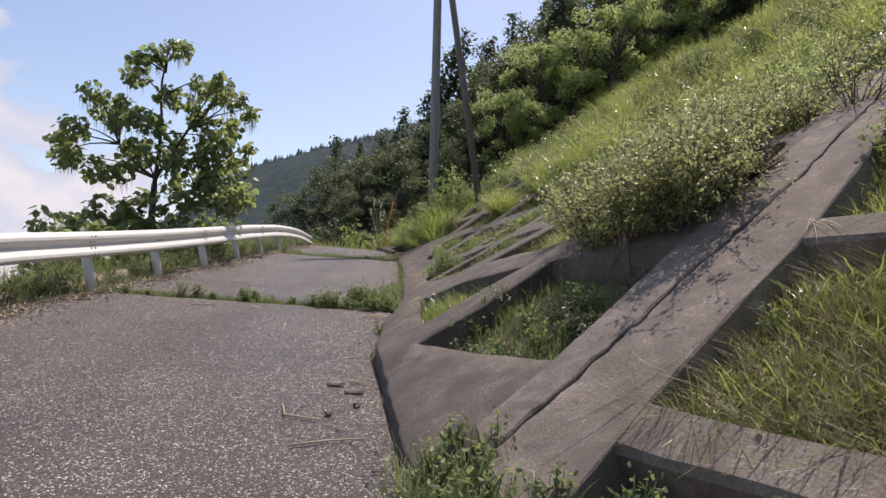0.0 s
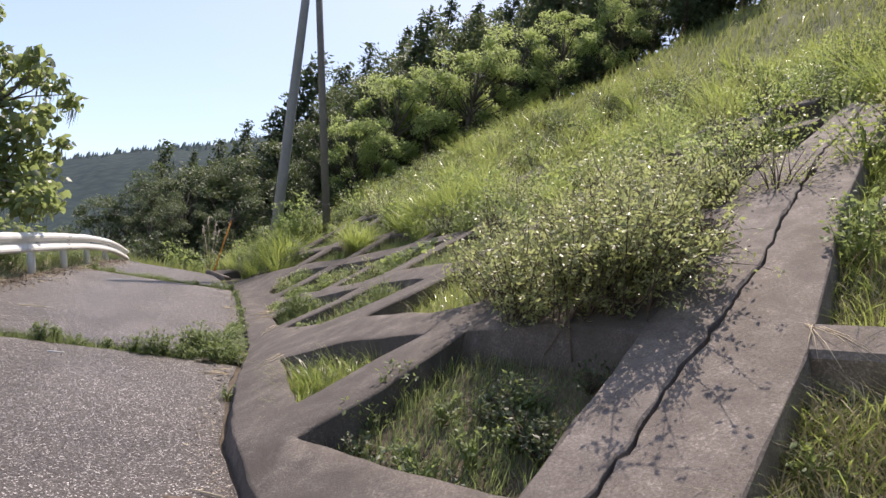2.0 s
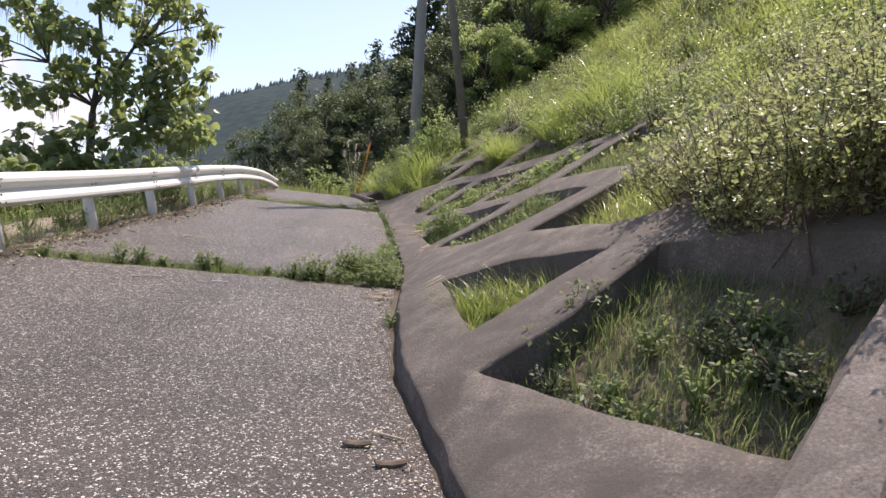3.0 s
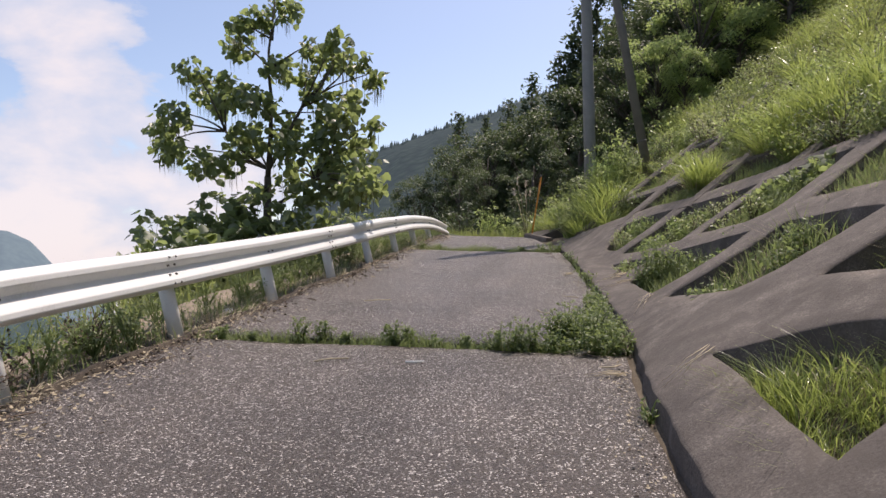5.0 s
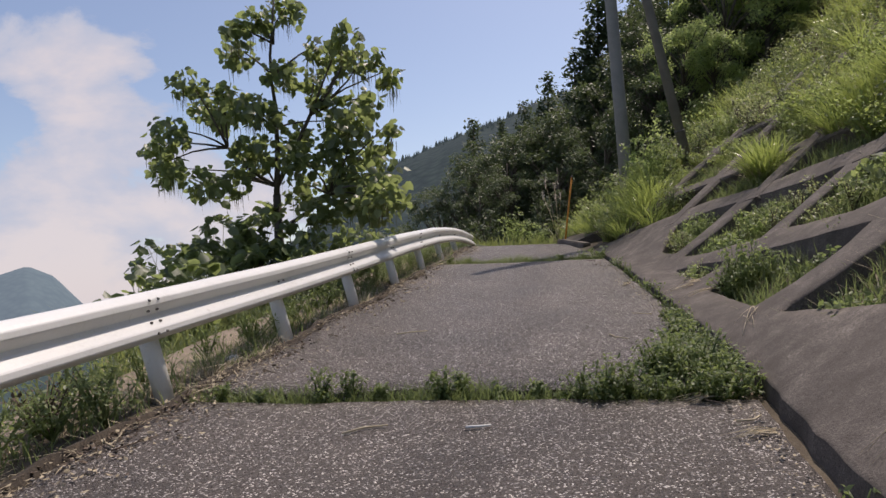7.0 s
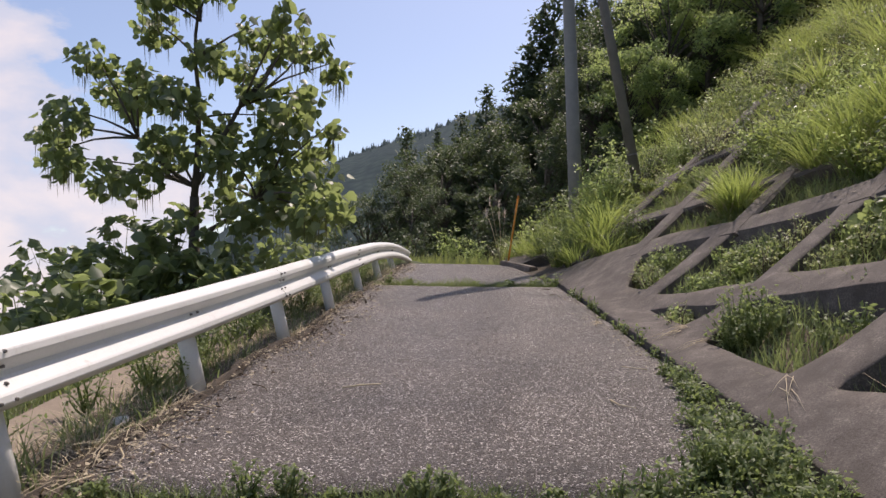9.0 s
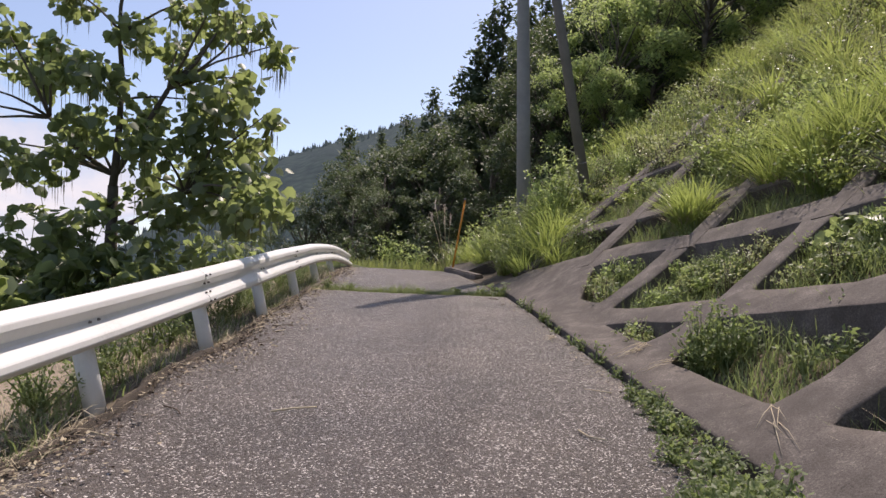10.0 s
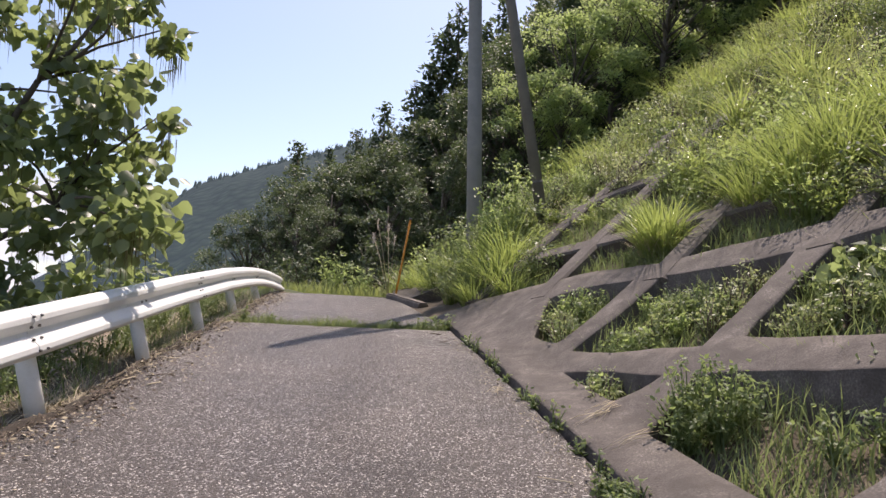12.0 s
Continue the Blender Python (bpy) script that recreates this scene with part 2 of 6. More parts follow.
M_EDGE_RIDGE = mat("dark_ridge", [(0.3, (0.022, 0.017, 0.013)), (0.5, (0.050, 0.039, 0.029)), (0.72, (0.13, 0.10, 0.07))], 5.0, 60, 0.95, 0.9, 0.03)
M_TURF = mat("hillside_turf", [(0.3, (0.030, 0.036, 0.013)), (0.5, (0.06, 0.075, 0.022)), (0.72, (0.12, 0.115, 0.05))], 0.6, 12, 0.95, 0.8, 0.06)
M_BARK = mat("bark", [(0.3, (0.05, 0.04, 0.032)), (0.7, (0.15, 0.125, 0.10))], 6, 50, 0.9, 0.6, 0.015)
M_STRAW = mat("dry_straw", [(0.3, (0.34, 0.27, 0.17)), (0.7, (0.60, 0.52, 0.37))], 8, 60, 0.8, 0.1, island=0.3)
M_TWIG = mat("dry_twig", [(0.3, (0.05, 0.035, 0.026)), (0.7, (0.17, 0.125, 0.09))], 8, 60, 0.85, 0.3, island=0.3)
M_PAPER = mat("pale_litter", [(0.3, (0.6, 0.6, 0.58)), (0.7, (0.8, 0.8, 0.78))], 8, 60, 0.7, 0.1)
M_STONE = mat("pebble", [(0.3, (0.12, 0.11, 0.10)), (0.7, (0.32, 0.29, 0.25))], 12, 60, 0.9, 0.4, island=0.4)
M_GRASS = leaf_mat("meadow_grass", (0.066, 0.090, 0.030), (0.228, 0.262, 0.094), (0.45, 0.51, 0.16), 0.36, 0.44, 0.6)
M_CELLGRASS = leaf_mat("lush_grass", (0.070, 0.104, 0.040), (0.190, 0.235, 0.098), (0.38, 0.46, 0.17), 0.42, 0.42)
M_PALEGRASS = leaf_mat("bright_pampas_leaf", (0.088, 0.128, 0.034), (0.285, 0.340, 0.105), (0.54, 0.64, 0.17), 0.30, 0.46, 0.7)
M_WEED = leaf_mat("weed_leaf", (0.070, 0.106, 0.038), (0.190, 0.235, 0.095), (0.40, 0.50, 0.17), 0.50, 0.44)
M_BUSH = leaf_mat("bush_leaf", (0.165, 0.188, 0.080), (0.360, 0.390, 0.190), (0.54, 0.60, 0.24), 0.38, 0.48, 0.6)
M_CATALPA = leaf_mat("catalpa_leaf", (0.056, 0.084, 0.040), (0.150, 0.186, 0.098), (0.48, 0.58, 0.20), 0.42, 0.48, 0.7)
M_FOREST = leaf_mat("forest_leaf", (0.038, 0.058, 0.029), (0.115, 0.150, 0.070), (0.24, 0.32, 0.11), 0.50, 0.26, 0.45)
M_BRIGHT = leaf_mat("bright_tree_leaf", (0.115, 0.158, 0.055), (0.270, 0.335, 0.135), (0.58, 0.70, 0.25), 0.46, 0.56, 0.5)
M_CEDAR = leaf_mat("cedar_needles", (0.044, 0.066, 0.040), (0.110, 0.145, 0.082), (0.20, 0.26, 0.12), 0.6, 0.30, 0.3)
M_POD = leaf_mat("seed_pod", (0.08, 0.07, 0.03), (0.18, 0.17, 0.07), (0.25, 0.25, 0.08), 0.6, 0.2)
M_PLUME = leaf_mat("pampas_plume", (0.45, 0.40, 0.34), (0.70, 0.65, 0.58), (0.6, 0.5, 0.4), 0.8, 0.4)
# far slopes: bluish base and emission colours paint the haze of distance
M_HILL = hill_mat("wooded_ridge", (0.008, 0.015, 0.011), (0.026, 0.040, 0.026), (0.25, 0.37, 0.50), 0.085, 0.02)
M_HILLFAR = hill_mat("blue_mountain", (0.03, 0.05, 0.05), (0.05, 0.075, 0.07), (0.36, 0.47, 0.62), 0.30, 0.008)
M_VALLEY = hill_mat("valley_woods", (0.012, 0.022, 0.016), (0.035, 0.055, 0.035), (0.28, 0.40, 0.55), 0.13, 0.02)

# ---- small builders ----
rng = np.random.default_rng(7)


def obj(name, verts, faces, material, smooth=False, parent=None, label=""):
    me = bpy.data.meshes.new(name)
    me.from_pydata([tuple(v) for v in verts], [], faces)
    me.materials.append(material)
    if smooth:
        me.polygons.foreach_set("use_smooth", [True] * len(me.polygons))
    ob = new(name, me)
    if parent is not None:
        ob.parent = parent
        ob.matrix_parent_inverse = parent.matrix_basis.inverted()
    return tagged(ob, label)


def part(name, bm, material, parent, label=""):
    """One bmesh as one mesh object under a thing or a part; built in the world's frame."""
    me = bpy.data.meshes.new(name)
    bm.normal_update()
    bm.to_mesh(me)
    bm.free()
    me.materials.append(material)
    ob = new(name, me)
    if parent is not None:
        ob.parent = parent
        up = parent.matrix_basis.copy()
        if parent.parent is not None:
            up = parent.parent.matrix_basis @ parent.matrix_parent_inverse @ up
        ob.matrix_parent_inverse = up.inverted()
    return tagged(ob, label)


def thing(name, at, label, category, group="", kind=""):
    e = new(name)
    e.empty_display_size = 0.1
    e.matrix_basis = Matrix.Translation(at)
    return tagged(e, label, category, group, kind)


def big_mesh(name, verts, quads, tris, material, parent=None, smooth=False):
    """A large mesh straight from arrays."""
    me = bpy.data.meshes.new(name)
    nq, nt_ = len(quads), len(tris)
    loops = np.concatenate([np.asarray(quads, np.int32).ravel(), np.asarray(tris, np.int32).ravel()]).astype(np.int32)
    starts = np.concatenate([np.arange(nq) * 4, nq * 4 + np.arange(nt_) * 3]).astype(np.int32)
    me.vertices.add(len(verts))
    me.vertices.foreach_set("co", np.asarray(verts, np.float32).ravel())
    me.loops.add(len(loops))
    me.loops.foreach_set("vertex_index", loops)
    me.polygons.add(nq + nt_)
    me.polygons.foreach_set("loop_start", starts)
    me.materials.append(material)
    me.update(calc_edges=True)
    me.validate()
    if smooth:
        me.polygons.foreach_set("use_smooth", np.ones(nq + nt_, bool))
    ob = new(name, me)
    if parent is not None:
        ob.parent = parent
        up = parent.matrix_basis.copy()
        if parent.parent is not None:
            up = parent.parent.matrix_basis @ parent.matrix_parent_inverse @ up
        ob.matrix_parent_inverse = up.inverted()
    return ob


def blades(base, height, width, lean, curl=0.6, seg=2, yaw=None):
    """Grass blades: arrays of base points, heights, widths and lean; returns verts, quads, tris."""
    n = len(base)
    yaw = rng.uniform(0, 2 * np.pi, n) if yaw is None else yaw
    d = np.c_[np.cos(yaw), np.sin(yaw), np.zeros(n)]
    s = np.c_[-np.sin(yaw), np.cos(yaw), np.zeros(n)]
    twist = rng.uniform(-0.9, 0.9, n)[:, None]
    s = s * np.cos(twist) + d * np.sin(twist)
    rows = []
    for i in range(seg + 1):
        f = i / seg
        rise = height * (f - curl * lean * f * f * 0.5)
        out = height * lean * (0.25 * f + 0.75 * f * f)
        c = base + d * out[:, None] + np.c_[np.zeros(n), np.zeros(n), rise]
        if i < seg:
            w = (width * (1 - 0.75 * f * f) * 0.5)[:, None]
            rows += [c - s * w, c + s * w]
        else:
            rows.append(c)
    k = 2 * seg + 1
    v = np.stack(rows, 1).reshape(-1, 3)
    o = (np.arange(n) * k)[:, None]
    quads = np.concatenate([o + np.array([[2 * i, 2 * i + 1, 2 * i + 3, 2 * i + 2]]) for i in range(seg - 1)]) if seg > 1 else np.zeros((0, 4), int)
    tris = o + np.array([[2 * seg - 2, 2 * seg - 1, 2 * seg]])
    return v, quads, tris


def leaves(at, size, droop=0.2, heart=False, flat=0.6):
    """Leaves at points: a pair of halves folded along the midrib; heart-shaped ones have six points."""
    n = len(at)
    yaw = rng.uniform(0, 2 * np.pi, n)
    tilt = rng.normal(-droop, flat, n)
    d = np.c_[np.cos(yaw) * np.cos(tilt), np.sin(yaw) * np.cos(tilt), np.sin(tilt)]
    s = np.c_[-np.sin(yaw), np.cos(yaw), np.zeros(n)]
    roll = rng.normal(0, 0.5, n)[:, None]
    u = np.cross(s, d)
    s, u = s * np.cos(roll) + u * np.sin(roll), u * np.cos(roll) - s * np.sin(roll)
    z = size[:, None]
    if heart:
        shape = [(0, 0, 0), (0.12, 0.40, 0.10), (0.55, 0.42, 0.07), (1.0, 0, -0.12), (0.55, -0.42, 0.07), (0.12, -0.40, 0.10)]
        idx = np.array([[0, 3, 2, 1], [0, 5, 4, 3]])
    else:
        shape = [(0, 0, 0), (0.45, 0.27, 0.06), (1.0, 0, -0.06), (0.45, -0.27, 0.06)]
        idx = np.array([[0, 2, 1], [0, 3, 2]])
    v = np.stack([at + z * (a * d + b * s + c * u) for a, b, c in shape], 1).reshape(-1, 3)
    f = ((np.arange(n) * len(shape))[:, None, None] + idx[None]).reshape(-1, idx.shape[1])
    return (v, f, np.zeros((0, 3), int)) if heart else (v, np.zeros((0, 4), int), f)


def merge(*sets):
    vs, qs, ts, o = [], [], [], 0
    for v, q, t in sets:
        vs.append(v)
        qs.append(np.asarray(q, int).reshape(-1, 4) + o)
        ts.append(np.asarray(t, int).reshape(-1, 3) + o)
        o += len(v)
    return np.concatenate(vs), np.concatenate(qs), np.concatenate(ts)


def tube(pts, radii, sides=7):
    """A tapered tube along points, as arrays."""
    pts = [Vector(p) for p in pts]
    v, q = [], []
    for i, p in enumerate(pts):
        t = (pts[min(i + 1, len(pts) - 1)] - pts[max(i - 1, 0)]).normalized()
        a = t.cross(Vector((0.31, 0.2, 0.93))).normalized()
        b = t.cross(a)
        for k in range(sides):
            w = 2 * math.pi * k / sides
            v.append(tuple(p + radii[i] * (math.cos(w) * a + math.sin(w) * b)))
    for i in range(len(pts) - 1):
        for k in range(sides):
            j = (k + 1) % sides
            q.append((i * sides + k, i * sides + j, (i + 1) * sides + j, (i + 1) * sides + k))
    t = [((len(pts) - 1) * sides, (len(pts) - 1) * sides + k, (len(pts) - 1) * sides + k + 1) for k in range(1, sides - 1)]
    t += [(0, k + 1, k) for k in range(1, sides - 1)]
    return np.array(v), np.array(q), np.array(t)


# ---- the lie of the land ----
BY, BZ = (-20, 0, 3, 4, 6, 8, 11, 14, 16, 18, 22, 25, 40, 90), (-1.5, -0.9, -0.3, -0.05, 0.3, 0.4, 0.3, 0.2, 0.25, 0.5, 1.0, 1.1, 0.6, -2.0)
SY, SS = (0, 5, 9, 12, 20, 30, 60), (0.54, 0.56, 0.61, 0.655, 0.67, 0.80, 0.80)
EY, EX = (-20, 0, 3, 4.2, 5.4, 6.6, 8.3, 11, 14, 15, 17, 20, 22, 25, 28, 45), (1.2, 0.45, 0.0, -0.25, -0.43, -0.64, -0.70, -0.64, -0.84, -0.90, -1.05, -1.35, -1.75, -2.3, -2.6, -3.0)
TY, TX = (-20, 2.0, 3.2, 4.36, 5.1, 6.03, 7.3, 9, 11.2, 13.7, 15.7, 16.7, 18.2, 20.5, 23, 26, 45), (3.5, 1.6, 1.15, 0.74, 0.35, -0.18, -0.30, -0.26, -0.22, -0.32, -0.42, -0.46, -0.68, -0.95, -1.15, -1.4, -1.6)


def face(x, y):
    """Height of the slope's concrete face."""
    return np.interp(y, BY, BZ) + np.interp(y, SY, SS) * (x + 0.25)


def edge_right(y):
    return np.interp(y, EY, EX)


def toe_top(y):
    return np.interp(y, TY, TX)


def wobble(x, y, s):
    return noise.noise((x * s, y * s, 3.7))


def land(x, y):
    """Height of the soil."""
    e, t = float(edge_right(y)), float(toe_top(y))
    if x > t:
        z = float(face(x, y)) - 0.30 + 0.06 * wobble(x, y, 1.3)
    elif x > e - 0.25:
        a = (x - e + 0.25) / (t - e + 0.25)
        z = -0.10 + a * (float(face(t, y)) - 0.30 + 0.10)
    elif x > -5.2:
        z = -0.10 + 0.075 * min(1.0, max(0.0, (-4.55 - x) / 0.3)) * (-10 < y < 26)
    else:
        d = -5.2 - x
        z = -0.10 + 0.075 * (-10 < y < 26) - (0.16 * min(d, 1.2) + 0.62 * max(0, min(d - 1.2, 60)) + 0.06 * max(0, d - 61.2))
        z += 0.25 * min(1, d * 0.3) * wobble(x, y, 0.6)
    if y > 25.5:
        drop = 0.10 * (y - 25.5)
        if x < 3:
            z -= min(drop, 6) * min(1, (3 - x) / 4)
    if y < -15:
        z -= 0.05 * (-15 - y)
    far = math.hypot(x, y)
    if far > 120:
        k = min(1, (far - 120) / 180)
        z = z * (1 - k) + k * (-60 + 0.10 * x - 0.16 * y)
    return z


def spaced(a, b, step):
    return list(np.arange(a, b, step))


def make_ground():
    xs = [-4500, -2500, -1200, -600, -300, -180, -120, -80, -55, -40, -30, -22, -17, -13, -11, -9.5, -8.5, -7.8] + spaced(-7.2, 9, 0.3) + [9.5, 10.2, 11, 12, 13.5, 15, 17, 20, 24, 30, 40, 60, 90, 130, 200, 320, 600, 1200, 2500, 4500]
    ys = [-4500, -2500, -1200, -600, -300, -150, -80, -40, -25, -16, -12, -9, -6, -4, -2.5, -1] + spaced(0, 27, 0.3) + [27.5, 28.2, 29, 30, 31.5, 33, 35, 38, 42, 47, 53, 60, 70, 85, 110, 150, 220, 330, 600, 1200, 2500, 4500]
    v = [(x, y, land(x, y)) for y in ys for x in xs]
    nx = len(xs)
    q = [(j * nx + i, j * nx + i + 1, (j + 1) * nx + i + 1, (j + 1) * nx + i) for j in range(len(ys) - 1) for i in range(nx - 1)]
    ob = obj("ground", v, q, M_TURF, True)
    ob.data.materials.append(M_SOIL)
    for p in ob.data.polygons:
        c = p.center
        if -7.0 < c.x < toe_top(c.y) + 4.2 and -8 < c.y < 25:
            p.material_index = 1
    tagged(ob, "grassy hillside and brown soil under the road and slope", "ground", kind="structure")


make_ground()

# ---- road ----
ROAD = thing("road", (-2.8, 8, -0.1), "cracked grey asphalt lane with weeds in its joints", "road", kind="structure")


def edge_left(y):
    return -4.80 + 0.13 * wobble(1.0, y, 0.7) + 0.06 * wobble(5.0, y, 2.6)


def joint_y(k, x):
    """The weedy joints across the lane."""
    return k + 0.07 * (x + 4.9) + 0.10 * wobble(x, k, 0.8) + 0.05 * wobble(x, k, 3.3)


def road_slab(y0, y1, tilt=0.0):
    nx, ny = 26, max(8, int((y1 - y0) / 0.25))
    v, q = [], []
    for j in range(ny + 1):
        for i in range(nx + 1):
            f = i / nx
            ym = y0 + (y1 - y0) * j / ny
            xa, xb = edge_left(ym), float(edge_right(ym)) - 0.005 + 0.03 * wobble(9.0, ym, 2.0) + 0.012 * wobble(2.0, ym, 6.0)
            x = xa + (xb - xa) * f
            a = joint_y(y0, x) if y0 > -5 else y0
            b = joint_y(y1, x) if y1 < 24 else y1
            y = a + (b - a) * j / ny
            z = 0.018 * wobble(x, y, 0.5) + 0.006 * wobble(x, y, 2.1) + tilt * (y - y0)
            if y > 23.5:
                z -= 0.03 * (y - 23.5) ** 2
            if i in (0, nx) or (j == 0 and y0 > -5) or (j == ny and y1 < 24):
                z -= 0.012
            v.append((x, y, z))
    w = nx + 1
    top = len(v)
    q = [(j * w + i, j * w + i + 1, (j + 1) * w + i + 1, (j + 1) * w + i) for j in range(ny) for i in range(nx)]
    ring = [i for i in range(w)] + [j * w + nx for j in range(1, ny + 1)] + [ny * w + i for i in range(nx - 1, -1, -1)] + [j * w for j in range(ny - 1, 0, -1)]
    v += [(v[i][0], v[i][1], v[i][2] - 0.10) for i in ring]
    n = len(ring)
    q += [(ring[(k + 1) % n], ring[k], top + k, top + (k + 1) % n) for k in range(n)]
    ob = obj("road_slab", v, q, M_ASPHALT, False, ROAD)
    flags = [True] * (nx * ny) + [False] * n
    ob.data.polygons.foreach_set("use_smooth", flags)
    return ob


road_slab(-14.0, 9.62)
road_slab(9.86, 19.45)
road_slab(19.75, 27.0)

# ---- concrete grid on the slope ----
GRID = thing("slope_grid", (1.0, 9, 0.4), "weathered grey concrete beam grid holding the grassy slope", "retaining wall", kind="structure")


def resample(pts, step=0.22):
    out = []
    for (x0, y0), (x1, y1) in zip(pts, pts[1:]):
        n = max(1, int(math.hypot(x1 - x0, y1 - y0) / step))
        out += [(x0 + (x1 - x0) * i / n, y0 + (y1 - y0) * i / n) for i in range(n)]
    out.append(pts[-1])
    for _ in range(5):
        out = [out[0]] + [tuple((np.array(a) + 2 * np.array(b) + np.array(c)) / 4) for a, b, c in zip(out, out[1:], out[2:])] + [out[-1]]
    return out


def on_face(x, y, lift=0.0):
    return Vector((x, y, float(face(x, y)) + lift))


def slope_normal(x, y):
    e = 0.05
    gx = (face(x + e, y) - face(x - e, y)) / (2 * e)
    gy = (face(x, y + e) - face(x, y - e)) / (2 * e)
    return Vector((-gx, -gy, 1)).normalized()


def slab_between(name, left, right, depth, parent, material, chamfer=0.038, label=""):
    """A concrete member between two edges (lists of 3D points), with chamfered upper edges."""
    v, q = [], []
    m = len(left)
    for i in range(m):
        a, b = left[i], right[i]
        t = (left[min(i + 1, m - 1)] - left[max(i - 1, 0)]).normalized()
        s = (b - a).normalized()
        n = s.cross(t).normalized()
        if n.z < 0:
            n = -n
        r = 0.016 * noise.noise(a * 2.3) + 0.010 * noise.noise(b * 8.0)
        v += [tuple(p) for p in (a - n * depth, a - n * (chamfer + r), a + s * (chamfer + r), b - s * (chamfer - r), b - n * (chamfer - r), b - n * depth)]
        if i:
            o = 6 * (i - 1)
            q += [(o + k, o + k + 1, o + 7 + k, o + 6 + k) for k in range(5)] + [(o + 5, o, o + 6, o + 11)]
    q += [tuple(range(5, -1, -1)), tuple(range(6 * m - 6, 6 * m))]
    ob = obj(name, v, q, material, False, parent, label)
    bm = bmesh.new()
    bm.from_mesh(ob.data)
    bmesh.ops.recalc_face_normals(bm, faces=bm.faces)
    bm.to_mesh(ob.data)
    bm.free()
    return ob


BEAM_LINES = []


def beam(pts, width=0.36, lift=0.0, depth=0.52, material=None):
    c = resample(pts)
    BEAM_LINES.extend((x, y, width / 2) for x, y in c)
    left, right = [], []
    for i, (x, y) in enumerate(c):
        a, b = c[max(i - 1, 0)], c[min(i + 1, len(c) - 1)]
        n = slope_normal(x, y)
        t = (on_face(*b) - on_face(*a)).normalized()
        s = t.cross(n).normalized()
        w = width * (1 + 0.06 * wobble(x, y, 1.7)) / 2
        p = on_face(x, y) + n * lift
        left.append(p - s * w)
        right.append(p + s * w)
    return slab_between("beam", left, right, depth, GRID, material or M_CONC_DARK)


# open cells of the cast frame, row by row up the slope
CELLS = (((-0.20, 5.98), (0.30, 6.15), (1.12, 6.78), (1.56, 6.05), (1.93, 5.38), (1.26, 4.85), (0.78, 4.39), (0.40, 4.97)),
         ((-0.26, 8.58), (0.36, 7.92), (0.91, 7.14), (0.42, 6.95), (-0.15, 6.61), (-0.20, 7.3)),
         ((0.58, 9.12), (1.02, 7.75), (1.40, 7.40), (2.0, 7.92), (2.48, 8.45), (1.95, 9.35), (1.72, 9.62), (1.22, 9.34)),
         ((-0.19, 11.27), (0.02, 10.53), (0.20, 9.98), (0.50, 9.86), (1.0, 9.94), (1.50, 10.1), (1.42, 10.6), (1.12, 11.7), (0.74, 11.47), (0.28, 11.33)),
         ((-0.31, 13.70), (-0.27, 12.57), (-0.23, 11.82), (0.12, 11.82), (0.55, 11.93), (0.95, 12.2), (0.83, 12.55), (0.44, 13.8), (0.28, 14.15), (-0.04, 13.91)),
         ((-0.39, 16.0), (-0.29, 14.52), (-0.08, 14.44), (0.15, 14.47), (-0.08, 15.19)),
         ((-0.22, 16.35), (0.12, 15.5), (0.51, 14.58), (1.12, 14.93), (1.88, 15.47), (1.53, 16.09), (1.04, 16.94), (0.36, 16.53)),
         ((0.72, 14.33), (1.05, 13.05), (1.32, 12.72), (1.9, 13.2), (2.7, 13.95), (2.35, 14.75), (2.08, 15.15), (1.44, 14.8)),
         ((-0.43, 17.4), (-0.27, 16.72), (0.21, 16.90), (0.85, 17.28), (0.45, 18.0), (0.02, 18.5)),
         ((1.50, 12.15), (1.92, 10.55), (2.05, 10.15), (3.1, 10.95), (3.85, 11.75), (3.7, 12.3), (3.1, 13.5), (2.3, 12.9)),
         ((2.35, 9.6), (2.95, 8.65), (3.9, 9.4), (4.5, 9.85), (4.2, 11.3), (3.3, 10.5), (2.4, 9.85)),
         ((3.2, 8.2), (3.75, 7.35), (4.95, 8.4), (4.6, 9.2), (4.1, 8.95)),
         ((1.65, 7.05), (2.4, 5.95), (3.4, 6.9), (3.5, 7.15), (2.7, 8.35), (2.3, 7.7)))


def frame_z(x, y):
    """Height of the cast frame: the slope's face, turning down to a lip at the road."""
    e, t = float(edge_right(y)) + 0.07, min(float(toe_top(y)), 0.74 + (y - 4.36) * 1.21)
    lip = 0.06 + 0.08 * math.exp(-((y - 7.0) / 2.8) ** 2) + 0.01 * wobble(4, y, 1.1)
    rough = 0.010 * wobble(x, y, 2.2) + 0.004 * wobble(x, y, 7.0)
    if x >= t:
        return float(face(x, y)) + rough
    f = max(0.0, (x - e) / max(0.05, t - e))
    return lip + (float(face(t, y)) - lip) * (1.12 * f - 0.12 * f * f) + rough


def outline(pts, step=0.13, round_off=1):
    """A closed line resampled evenly, its corners worn round."""
    out = []
    for (x0, y0), (x1, y1) in zip(pts, pts[1:] + pts[:1]):
        n = max(1, round(math.hypot(x1 - x0, y1 - y0) / step))
        out += [(x0 + (x1 - x0) * i / n, y0 + (y1 - y0) * i / n) for i in range(n)]
    for _ in range(round_off):
        out = [((p[0] + 8 * q[0] + r[0]) / 10, (p[1] + 8 * q[1] + r[1]) / 10) for p, q, r in zip(out[-1:] + out[:-1], out, out[1:] + out[:1])]
    return [(x + 0.012 * wobble(x, y, 4.0), y + 0.012 * wobble(y, x, 4.0)) for x, y in out]


